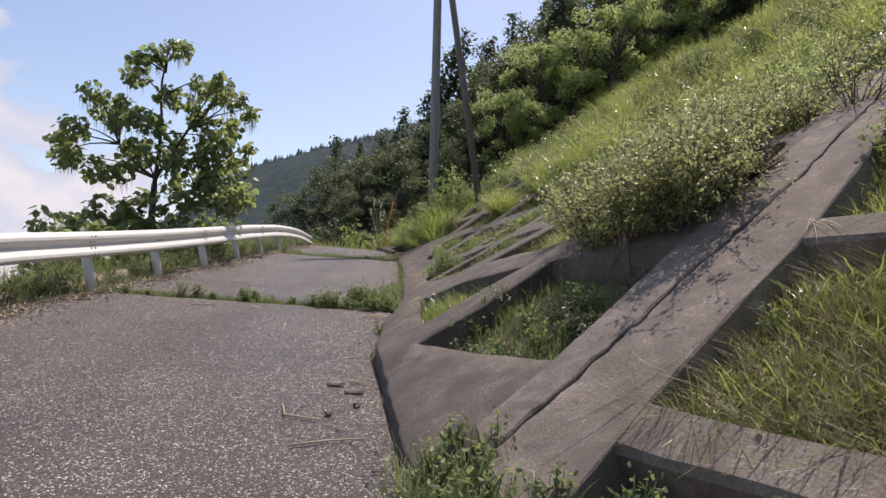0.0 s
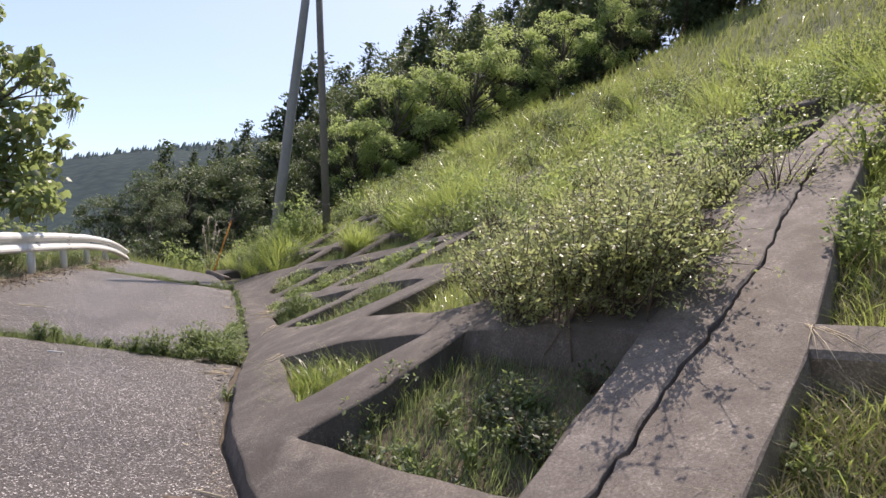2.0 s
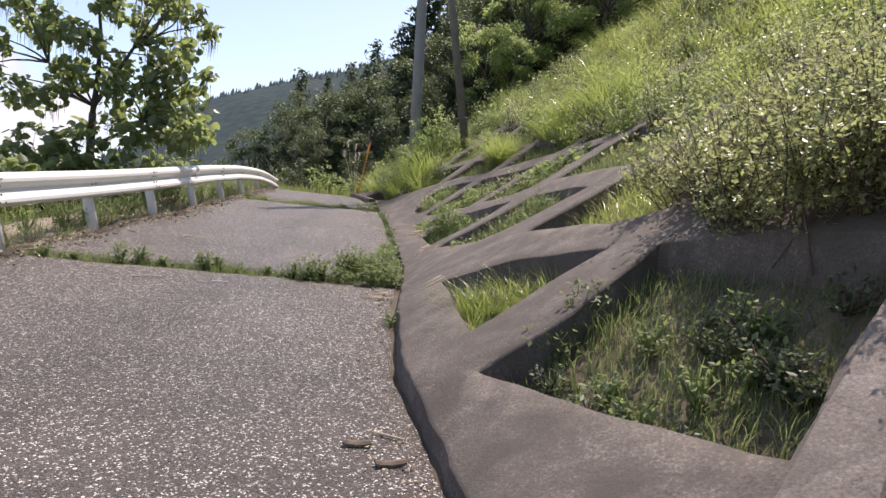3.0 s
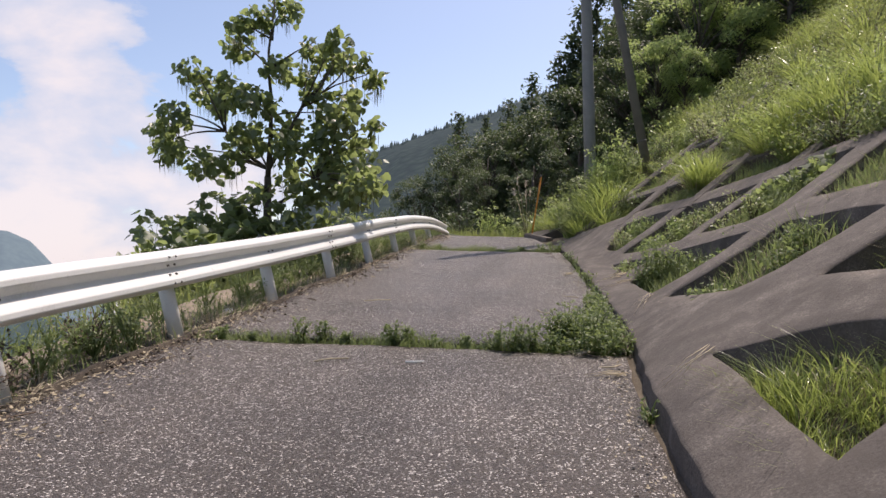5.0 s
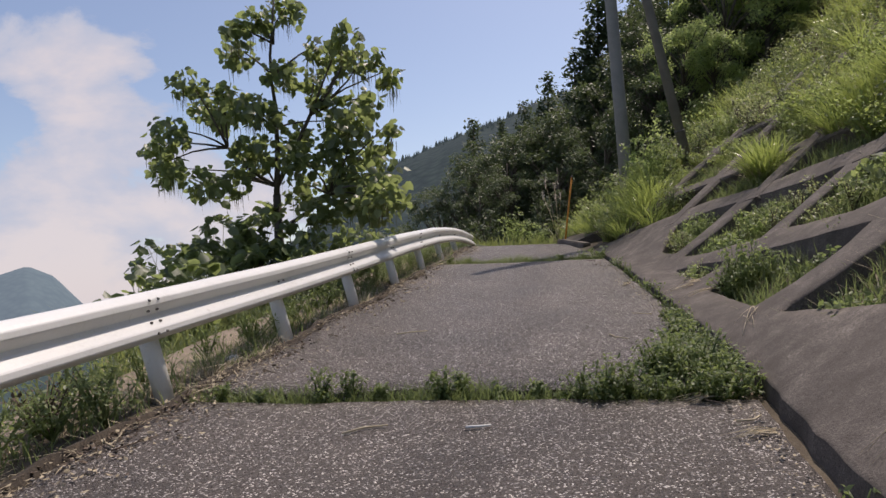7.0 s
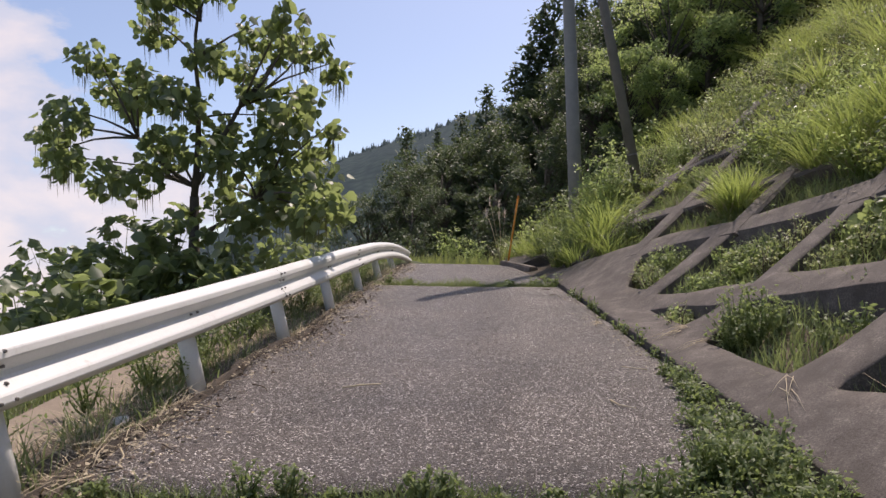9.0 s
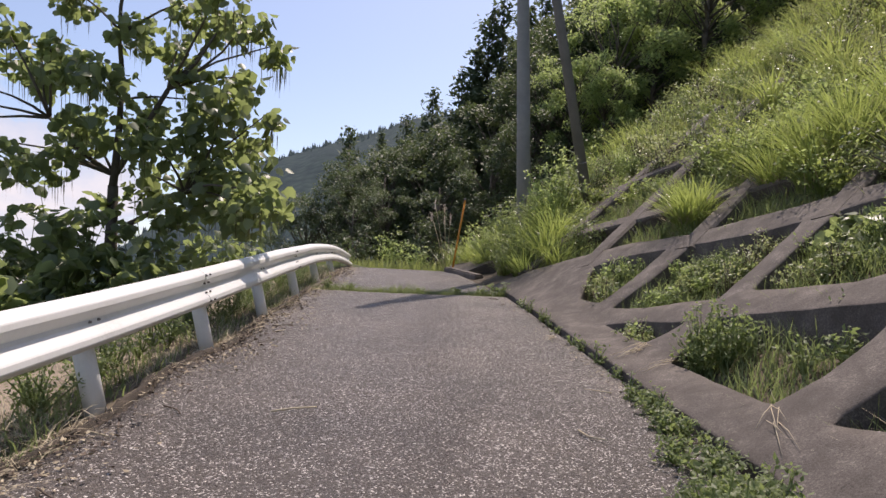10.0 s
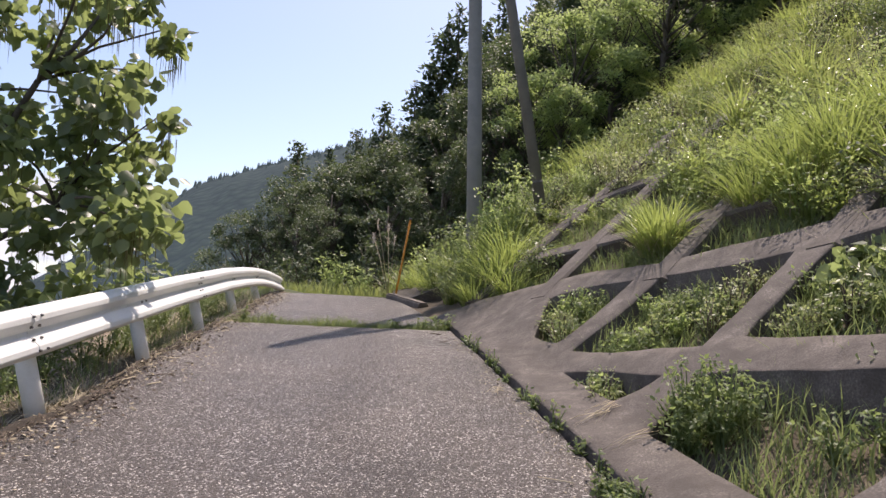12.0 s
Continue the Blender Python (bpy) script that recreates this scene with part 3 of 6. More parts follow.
def within(poly, x, y):
    """True for the points that lie inside a closed line."""
    x, y = np.asarray(x, float), np.asarray(y, float)
    inside = np.zeros(x.shape, bool)
    for (x0, y0), (x1, y1) in zip(poly, poly[1:] + poly[:1]):
        cut = (y0 > y) != (y1 > y)
        inside ^= cut & (x < (x1 - x0) * (y - y0) / (y1 - y0 + 1e-12) + x0)
    return inside


LOWER = [(float(edge_right(y)) + 0.085, y) for y in np.arange(3.72, 21.2, 0.4)]
SHEET = LOWER + [(-0.75, 20.35), (0.55, 18.62), (1.16, 17.34), (2.2, 16.0), (3.2, 14.05), (4.2, 12.28), (4.85, 10.28), (5.5, 8.62), (5.35, 8.35), (3.56, 6.66), (2.07, 5.4), (0.84, 4.26), (0.38, 3.88)]
HOLES = [outline(list(c)) for c in CELLS]


def cast_frame():
    """The frame poured in one piece: a sheet pierced by the cells, with worn edges and deep sides."""
    rim = outline(SHEET, 0.16, 0)
    gx, gy = np.meshgrid(np.arange(-1.8, 5.6, 0.17), np.arange(3.7, 21.4, 0.17))
    gx, gy = gx.ravel() + rng.uniform(-0.03, 0.03, gx.size), gy.ravel() + rng.uniform(-0.03, 0.03, gy.size)
    loops = [rim] + HOLES
    every = np.array([p for l in loops for p in l])
    clear = np.array([np.min(np.hypot(every[:, 0] - a, every[:, 1] - b)) > 0.07 for a, b in zip(gx, gy)])
    ok = within(rim, gx, gy) & clear
    for h in HOLES:
        ok &= ~within(h, gx, gy)
    pts, edges = [], []
    for l in loops:
        o = len(pts)
        pts += l
        edges += [(o + i, o + (i + 1) % len(l)) for i in range(len(l))]
    pts += list(zip(gx[ok], gy[ok]))
    co, ed, tri, *_ = geometry.delaunay_2d_cdt([Vector(p) for p in pts], edges, [], 0, 1e-5)
    co = np.array([tuple(c) for c in co])
    tri = [t for t in tri if len(t) == 3]
    mid = np.array([co[list(t)].mean(0) for t in tri])
    keep = within(rim, mid[:, 0], mid[:, 1])
    for h in HOLES:
        keep &= ~within(h, mid[:, 0], mid[:, 1])
    v = [(x, y, frame_z(x, y)) for x, y in co]
    f = [t if (co[t[1]] - co[t[0]])[0] * (co[t[2]] - co[t[0]])[1] - (co[t[1]] - co[t[0]])[1] * (co[t[2]] - co[t[0]])[0] > 0 else t[::-1] for t, k in zip(tri, keep) if k]
    bm = bmesh.new()
    bv = [bm.verts.new(p) for p in v]
    for t in f:
        try:
            bm.faces.new([bv[i] for i in t])
        except ValueError:
            pass
    for e in [x for x in bm.verts if not x.link_faces]:
        bm.verts.remove(e)
    for fa in bm.faces:
        fa.smooth = True
    # worn arris, then the side down into the soil
    border = [e for e in bm.edges if len(e.link_faces) == 1]
    for drop, push, soft in ((0.018, 0.022, True), (0.42, 0.030, False)):
        out = {}
        for e in border:
            c = e.link_faces[0].calc_center_median()
            for w in e.verts:
                d = (e.verts[0].co + e.verts[1].co) / 2 - c
                d.z = 0
                out[w] = out.get(w, Vector()) + d.normalized()
        r = bmesh.ops.extrude_edge_only(bm, edges=border)
        moved = [g for g in r["geom"] if isinstance(g, bmesh.types.BMVert)]
        src = list(out)
        where = {tuple(round(k, 5) for k in w.co): out[w] for w in src}
        for w in moved:
            d = where.get(tuple(round(k, 5) for k in w.co), Vector())
            w.co += d.normalized() * push * (1 + 0.8 * noise.noise(w.co * 5)) if d.length > 1e-6 else Vector()
            w.co.z -= drop
        for g in r["geom"]:
            if isinstance(g, bmesh.types.BMFace):
                g.smooth = soft
        border = [g for g in r["geom"] if isinstance(g, bmesh.types.BMEdge) and len(g.link_faces) == 1]
    bmesh.ops.recalc_face_normals(bm, faces=bm.faces)
    return part("cast_frame", bm, M_CONC_DARK, GRID)


cast_frame()

# beams that climb on above the frame
for pts in (((4.75, 9.76), (5.6, 10.4), (7.5, 11.9)), ((4.3, 11.7), (4.8, 12.2), (6.4, 13.6)), ((3.15, 14.05), (4.5, 15.3), (6.2, 16.8)), ((1.95, 15.2), (3.4, 16.3), (5.0, 17.6), (7, 19.2)),
            ((0.95, 16.95), (2.2, 17.95), (4.0, 19.3), (6, 21)), ((-0.1, 18.75), (0.13, 19.0), (1.25, 20.05), (3.0, 21.6), (5.5, 23.6)), ((-0.9, 20.6), (0.4, 21.5), (2.4, 23.2), (4.5, 25))):
    beam(pts, 0.36, 0.008)
# beams along the slope, higher up
for pts in (((6.7, 9.7), (6.1, 11.4), (5.5, 13.8), (4.1, 15.6), (2.83, 17.0), (1.6, 18.9), (0.3, 21)),
            ((8.0, 11.2), (7.2, 14.0), (6.4, 16.5), (5.0, 18.6), (3.0, 21.0), (1.3, 23))):
    beam(pts, 0.38)
# beams on the far side of the double rib
for pts in (((0.9, 3.62), (1.62, 2.52), (2.9, 0.4)), ((2.45, 4.72), (3.12, 3.72), (4.4, 1.7)), ((4.2, 5.95), (4.62, 5.05), (5.8, 3.2)), ((5.6, 7.5), (5.85, 6.5), (7.0, 4.6))):
    beam(pts, 0.38, 0, 0.52, M_CONC)

# the double rib, split along its middle by a jagged crack
RIB_L = ((0.28, 3.98), (0.74, 4.36), (1.97, 5.5), (3.46, 6.76), (5.25, 8.4), (7.45, 9.95))
RIB_R = ((0.42, 2.85), (1.19, 3.55), (2.37, 4.52), (4.04, 6.18), (5.65, 7.6), (7.1, 8.95))


def rib():
    def even(pts, n):
        p = np.array(pts)
        d = np.r_[0, np.cumsum(np.hypot(*np.diff(p, axis=0).T))]
        s = np.linspace(0, d[-1], n)
        return [(float(np.interp(k, d, p[:, 0])), float(np.interp(k, d, p[:, 1]))) for k in s]
    n = 130
    a, b = even(RIB_L, n), even(RIB_R, n)
    la, lb, ra, rb = [], [], [], []
    for i in range(n):
        f = 0.28 + 0.19 * min(1, i / 45) + 0.045 * noise.noise((i * 0.09, 2.2, 0)) + 0.03 * noise.noise((i * 0.45, 7.2, 0)) + 0.02 * noise.noise((i * 1.3, 1.2, 0))
        g = 0.008 + 0.014 * abs(noise.noise((i * 0.3, 4.2, 0))) + 0.004 * (i % 7 == 0)
        if 78 < i < 83:
            g += 0.035
        pa, pb = on_face(*a[i], 0.02), on_face(*b[i], 0.02)
        la.append(pa)
        lb.append(pa.lerp(pb, f - g))
        ra.append(pa.lerp(pb, f + g) - Vector((0, 0, 0.012)))
        rb.append(pb - Vector((0, 0, 0.012)))
    slab_between("rib", la, lb, 0.55, GRID, M_RIB, 0.012, "darker weathered concrete rib half")
    slab_between("rib", ra, rb, 0.55, GRID, M_CONC, 0.012, "paler concrete rib half")


rib()
for f_ in np.linspace(0, 1, 60):
    n_ = len(RIB_L) - 1
    BEAM_LINES.append((float(np.interp(f_ * n_, range(n_ + 1), [(a[0] + b[0]) / 2 for a, b in zip(RIB_L, RIB_R)])), float(np.interp(f_ * n_, range(n_ + 1), [(a[1] + b[1]) / 2 for a, b in zip(RIB_L, RIB_R)])), 0.50))


def far_kerb(y0, y1):
    """A short stretch of the kerb that goes on beyond the frame."""
    n = max(6, int((y1 - y0) / 0.2))
    low, high = [], []
    for i in range(n + 1):
        y = y0 + (y1 - y0) * i / n
        e, t = float(edge_right(y)), float(toe_top(y))
        low.append(Vector((e + 0.07 + 0.015 * wobble(2, y, 2.0), y, 0.05 + 0.01 * wobble(4, y, 1.1))))
        high.append(Vector((t + 0.02 * wobble(6, y, 1.2), y, float(face(t, y)) + 0.016)))
    return slab_between("kerb_slab", low, high, 0.34, GRID, M_CONC_DARK, 0.03)


far_kerb(23.6, 25.6)

# ---- guard rail ----
LEAN_OUT = math.tan(radians(13))
RAIL = thing("guard_rail", (-5.0, 10, 0), "white painted steel guard rail leaning outward on posts", "guard rail")
RAIL_PATH = [(-5.05, -8, 0.70), (-5.06, 6, 0.69), (-5.07, 8, 0.685), (-5.065, 9.8, 0.652), (-5.01, 11.9, 0.634), (-4.96, 14, 0.636), (-4.96, 17.4, 0.630), (-4.99, 20, 0.59), (-5.01, 21.5, 0.52), (-5.02, 22.6, 0.455), (-5.0, 23.4, 0.38), (-4.97, 24.2, 0.27), (-4.92, 25.0, 0.12)]
HALF = ((-0.006, 0.183), (0.020, 0.180), (0.058, 0.156), (0.079, 0.136), (0.083, 0.126), (0.083, 0.092), (0.076, 0.080), (0.026, 0.026), (0.016, 0.014))
PROFILE = list(HALF) + [(u, -w) for u, w in reversed(HALF)]


def rail_point(y):
    p = np.array(RAIL_PATH)
    return Vector((float(np.interp(y, p[:, 1], p[:, 0])), y, float(np.interp(y, p[:, 1], p[:, 2]))))


def rail_beam(y0, y1, lap):
    n = max(4, int((y1 - y0) / 0.4))
    v, q = [], []
    k = len(PROFILE)
    for i in range(n + 1):
        y = y0 + (y1 - y0) * i / n
        c = rail_point(y) + Vector((lap + 0.006 * wobble(1, y, 0.5), 0, 0.006 * wobble(3, y, 0.4)))
        for side in (0, 0.006):
            for u, w in PROFILE:
                v.append((c.x + u - side - w * LEAN_OUT, y, c.z + w))
        if i:
            o, p = 2 * k * (i - 1), 2 * k * i
            q += [(o + j, p + j, p + j + 1, o + j + 1) for j in range(k - 1)]
            q += [(o + k + j + 1, p + k + j + 1, p + k + j, o + k + j) for j in range(k - 1)]
            q += [(o, o + k, p + k, p), (o + k - 1, p + k - 1, p + 2 * k - 1, o + 2 * k - 1)]
    for o in (0, 2 * k * n):
        q += [(o + j, o + j + 1, o + k + j + 1, o + k + j) for j in range(k - 1)]
    ob = obj("rail_beam", v, q, M_PAINT, False, RAIL)
    return ob


POSTS = [-5.15, -3.0, -0.9, 1.2, 3.35, 5.5, 7.6, 9.75, 11.9, 14.05, 16.25, 18.4, 20.5, 22.6]


def bolt(parent, p):
    bm = bmesh.new()
    bmesh.ops.create_cone(bm, cap_ends=True, segments=6, radius1=0.0125, radius2=0.009, depth=0.018, matrix=Matrix.Translation(p) @ Matrix.Rotation(radians(90), 4, "Y"))
    part("bolt", bm, M_BOLT, parent)


for k, (y0, y1) in enumerate(((-8, -3.0), (-3.1, 1.2), (1.1, 5.5), (5.4, 9.80), (9.65, 14.10), (13.95, 18.45), (18.3, 25.0))):
    rb = rail_beam(y0, y1, 0.004 * (k % 2))
    if k < 6:
        for dy in (-0.16, -0.05):
            for w, u in ((0.125, 0.084), (0.045, 0.050), (-0.045, 0.050), (-0.125, 0.084)):
                c = rail_point(y1 + dy)
                bolt(rb, Vector((c.x + u - w * LEAN_OUT + 0.008, y1 + dy, c.z + w)))
    for y in POSTS:
        if y0 < y - 0.3 and y + 0.3 < y1:
            c = rail_point(y)
            for dy in (-0.06, 0.06):
                bolt(rb, Vector((c.x + 0.03, y + dy, c.z)))


def rail_post(y):
    c = rail_point(y)
    foot = Vector((c.x - 0.075 + 0.655 * LEAN_OUT, y, -0.12))
    top = Vector((c.x - 0.10 - 0.10 * LEAN_OUT, y, c.z + 0.12))
    v, q, t = tube([foot, foot.lerp(top, 0.5), top, top + Vector((-0.002, 0, 0.012))], [0.073, 0.073, 0.073, 0.055], 18)
    p = big_mesh("post", v, q, t, M_PAINT, RAIL, True)
    bm = bmesh.new()
    bmesh.ops.create_cube(bm, size=1, matrix=Matrix.Translation((c.x - 0.032, y, c.z)) @ Matrix.Diagonal((0.06, 0.09, 0.16, 1)))
    bmesh.ops.bevel(bm, geom=bm.edges[:], offset=0.008, segments=1, affect="EDGES")
    part("bracket", bm, M_PAINT, p)


for y in POSTS:
    rail_post(y)

# ---- poles ----


def pole():
    base = Vector((-0.42, 24.2, float(face(-0.42, 24.2)) - 0.4))
    top = base + 12.6 * Vector((-0.055, 0.03, 1))
    th = thing("utility_pole", base, "grey concrete utility pole standing in grass at the slope's foot", "pole")
    v, q, t = tube([base.lerp(top, f) for f in (0, 0.3, 0.6, 1)], [0.185, 0.165, 0.145, 0.12], 18)
    big_mesh("shaft", v, q, t, M_POLE, th, True)
    foot = Vector((1.2, 24.55, float(face(1.2, 24.55)) - 0.3))
    tip = base.lerp(top, 0.93)
    st = thing("pole_strut", foot, "dark slanting strut pole propping the utility pole", "pole")
    v, q, t = tube([foot, foot.lerp(tip, 0.5), tip], [0.135, 0.12, 0.11], 14)
    big_mesh("shaft", v, q, t, M_STRUT, st, True)
    v, q, t = tube([foot.lerp(tip, 0.1), foot.lerp(tip, 0.104)], [0.14, 0.14], 14)
    big_mesh("band", v, q, t, M_BOLT, st, True)


pole()


def snow_pole():
    base = Vector((-2.2, 24.7, -0.12))
    th = thing("marker_pole", base, "slim orange roadside marker pole leaning beside a kerb end", "marker pole")
    top = base + Vector((0.26, 0.1, 1.95))
    v, q, t = tube([base, base.lerp(top, 0.5), top], [0.026, 0.026, 0.024], 10)
    big_mesh("shaft", v, q, t, M_ORANGE, th, True)
    v, q, t = tube([top, top + Vector((0.003, 0, 0.05))], [0.034, 0.030], 10)
    big_mesh("cap", v, q, t, M_BOLT, th, True)


snow_pole()


def ledge():
    """Pale concrete edging behind the rail."""
    v, q = [], []
    for i in range(60):
        y = -4 + i * 0.4
        s = 0.05 * wobble(3, y, 0.8)
        v += [(-5.42 + s, y, -0.30), (-5.42 + s, y, -0.09 + 0.02 * wobble(1, y, 2)), (-6.0 + s, y, -0.03 + 0.03 * wobble(7, y, 1)), (-6.5 + s, y, -0.60)]
        if i:
            o = 4 * (i - 1)
            q += [(o + k, o + k + 1, o + k + 5, o + k + 4) for k in range(3)]
    ob = obj("edging", v, q, M_LEDGE)
    tagged(ob, "pale weathered concrete edging strip behind the guard rail", "edging", kind="structure")


ledge()


def edge_ridge():
    """A low, uneven dark ridge along the asphalt's valley side."""
    v, q = [], []
    for i in range(150):
        y = 3.0 + i * 0.14
        x, w, h = edge_left(y) - 0.07 + 0.03 * wobble(3, y, 3.0), 0.055 + 0.035 * wobble(8, y, 2.2), max(0.004, 0.030 + 0.035 * wobble(5, y, 1.4) + 0.012 * wobble(9, y, 7.0))
        v += [(x - w, y, -0.06), (x - 0.4 * w, y, h * 0.8), (x + 0.3 * w, y, h), (x + w, y, -0.03)]
        if i:
            o = 4 * (i - 1)
            q += [(o + k, o + 4 + k, o + 5 + k, o + 1 + k) for k in range(3)]
    ob = obj("edge_ridge", v, q, M_EDGE_RIDGE, True)
    tagged(ob, "low uneven dark ridge along the asphalt edge", "soil", kind="structure")


edge_ridge()


def kerb_end():
    bm = bmesh.new()
    bmesh.ops.create_cube(bm, size=1, matrix=Matrix.Translation((-1.95, 23.6, -0.02)) @ Matrix.Rotation(radians(22), 4, "Z") @ Matrix.Diagonal((0.22, 1.9, 0.26, 1)))
    bmesh.ops.bevel(bm, geom=bm.edges[:], offset=0.03, segments=2, affect="EDGES")
    ob = part("kerb", bm, M_CONC, None)
    tagged(ob, "short broken concrete kerb by the lane edge", "kerb", kind="structure")


kerb_end()

# ---- far hills ----


def ridge(name, az0, az1, dist, crest, foot, depth, material, label, bump, cones=0):
    """A wooded ridge: crest(az) gives its elevation in degrees as seen from the lane."""
    v, q = [], []
    n, m = 90, 14
    for j in range(m + 1):
        f = j / m
        for i in range(n + 1):
            az = az0 + (az1 - az0) * i / n
            el = crest(az)
            r = dist + depth * (f - 1)
            zc = math.tan(radians(el)) * dist
            low = min(foot, zc - 30)
            z = low + (zc - low) * (1 - (1 - f) ** 1.6) + bump * (0.3 + 0.7 * (1 - f)) * noise.noise((az * 0.35, f * 4, dist)) * (f < 1)
            v.append((r * math.sin(radians(az)), r * math.cos(radians(az)), z))
    for j in range(m + 1, m + 3):
        for i in range(n + 1):
            az = az0 + (az1 - az0) * i / n
            r = dist + depth * 0.6 * (j - m)
            v.append((r * math.sin(radians(az)), r * math.cos(radians(az)), v[m * (n + 1) + i][2] - dist * 0.12 * (j - m)))
    w = n + 1
    q = [(j * w + i, j * w + i + 1, (j + 1) * w + i + 1, (j + 1) * w + i) for j in range(m + 2) for i in range(n)]
    ob = obj(name, v, q, material, True)
    tagged(ob, label, "hill", kind="structure")
    if cones:
        cv, cf = [], []
        for k in range(cones):
            az = az0 + (az1 - az0) * rng.random()
            f = 1 - 0.10 * rng.random() ** 2
            i = int((az - az0) / (az1 - az0) * n)
            p = v[int(f * m) * w + i]
            p2 = v[min(int(f * m) + 1, m) * w + i]
            g = f * m - int(f * m)
            x, y = (dist + depth * (f - 1)) * math.sin(radians(az)), (dist + depth * (f - 1)) * math.cos(radians(az))
            z = p[2] * (1 - g) + p2[2] * g
            hgt = dist * (0.0075 if dist < 1000 else 0.0028) * (0.6 + 0.8 * rng.random())
            r = hgt * (0.22 + 0.16 * rng.random())
            o = len(cv)
            cv += [(x + r * math.cos(a), y + r * math.sin(a), z - hgt * 0.3 + hgt * 0.5 * (a_i % 2) * 0.3) for a_i, a in enumerate(np.arange(6) * math.pi / 3)] + [(x, y, z + hgt)]
            cf += [(o + a, o + (a + 1) % 6, o + 6) for a in range(6)]
        c = big_mesh("conifer_wood", np.array(cv), np.zeros((0, 4), int), np.array(cf), material)
        tagged(c, "dense conifer woods on a far ridge", "woods", kind="stuff")


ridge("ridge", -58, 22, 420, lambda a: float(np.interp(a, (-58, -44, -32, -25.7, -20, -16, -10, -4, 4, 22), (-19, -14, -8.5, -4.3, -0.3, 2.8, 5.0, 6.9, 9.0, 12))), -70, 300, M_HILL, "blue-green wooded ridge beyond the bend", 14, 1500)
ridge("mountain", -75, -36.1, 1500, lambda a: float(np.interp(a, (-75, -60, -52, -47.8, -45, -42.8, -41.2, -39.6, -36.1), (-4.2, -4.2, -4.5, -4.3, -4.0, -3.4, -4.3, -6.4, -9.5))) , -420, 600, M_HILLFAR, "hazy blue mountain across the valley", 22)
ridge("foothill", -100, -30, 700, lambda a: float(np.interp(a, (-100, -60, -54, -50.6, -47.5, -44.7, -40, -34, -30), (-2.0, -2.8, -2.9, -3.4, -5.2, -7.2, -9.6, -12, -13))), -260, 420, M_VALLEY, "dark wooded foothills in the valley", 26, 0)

# ---- trees ----


def limb(a, b, r0, r1, sag=0.0, sides=6):
    a, b = Vector(a), Vector(b)
    mid = a.lerp(b, 0.5) + Vector((rng.normal(0, 0.06), rng.normal(0, 0.06), sag)) * (b - a).length
    return tube([a, a.lerp(mid, 0.5) + (mid - a.lerp(b, 0.5)) * 0.3, mid, b], [r0, r0 * 0.8 + r1 * 0.2, (r0 + r1) / 2, r1], sides)


def clump(c, r, n, flat=0.75):
    p = rng.normal(0, 1, (n, 3))
    p /= np.linalg.norm(p, axis=1)[:, None]
    p *= (rng.random(n) ** 0.45)[:, None]
    return np.asarray(c) + p * np.array([r, r, r * flat])


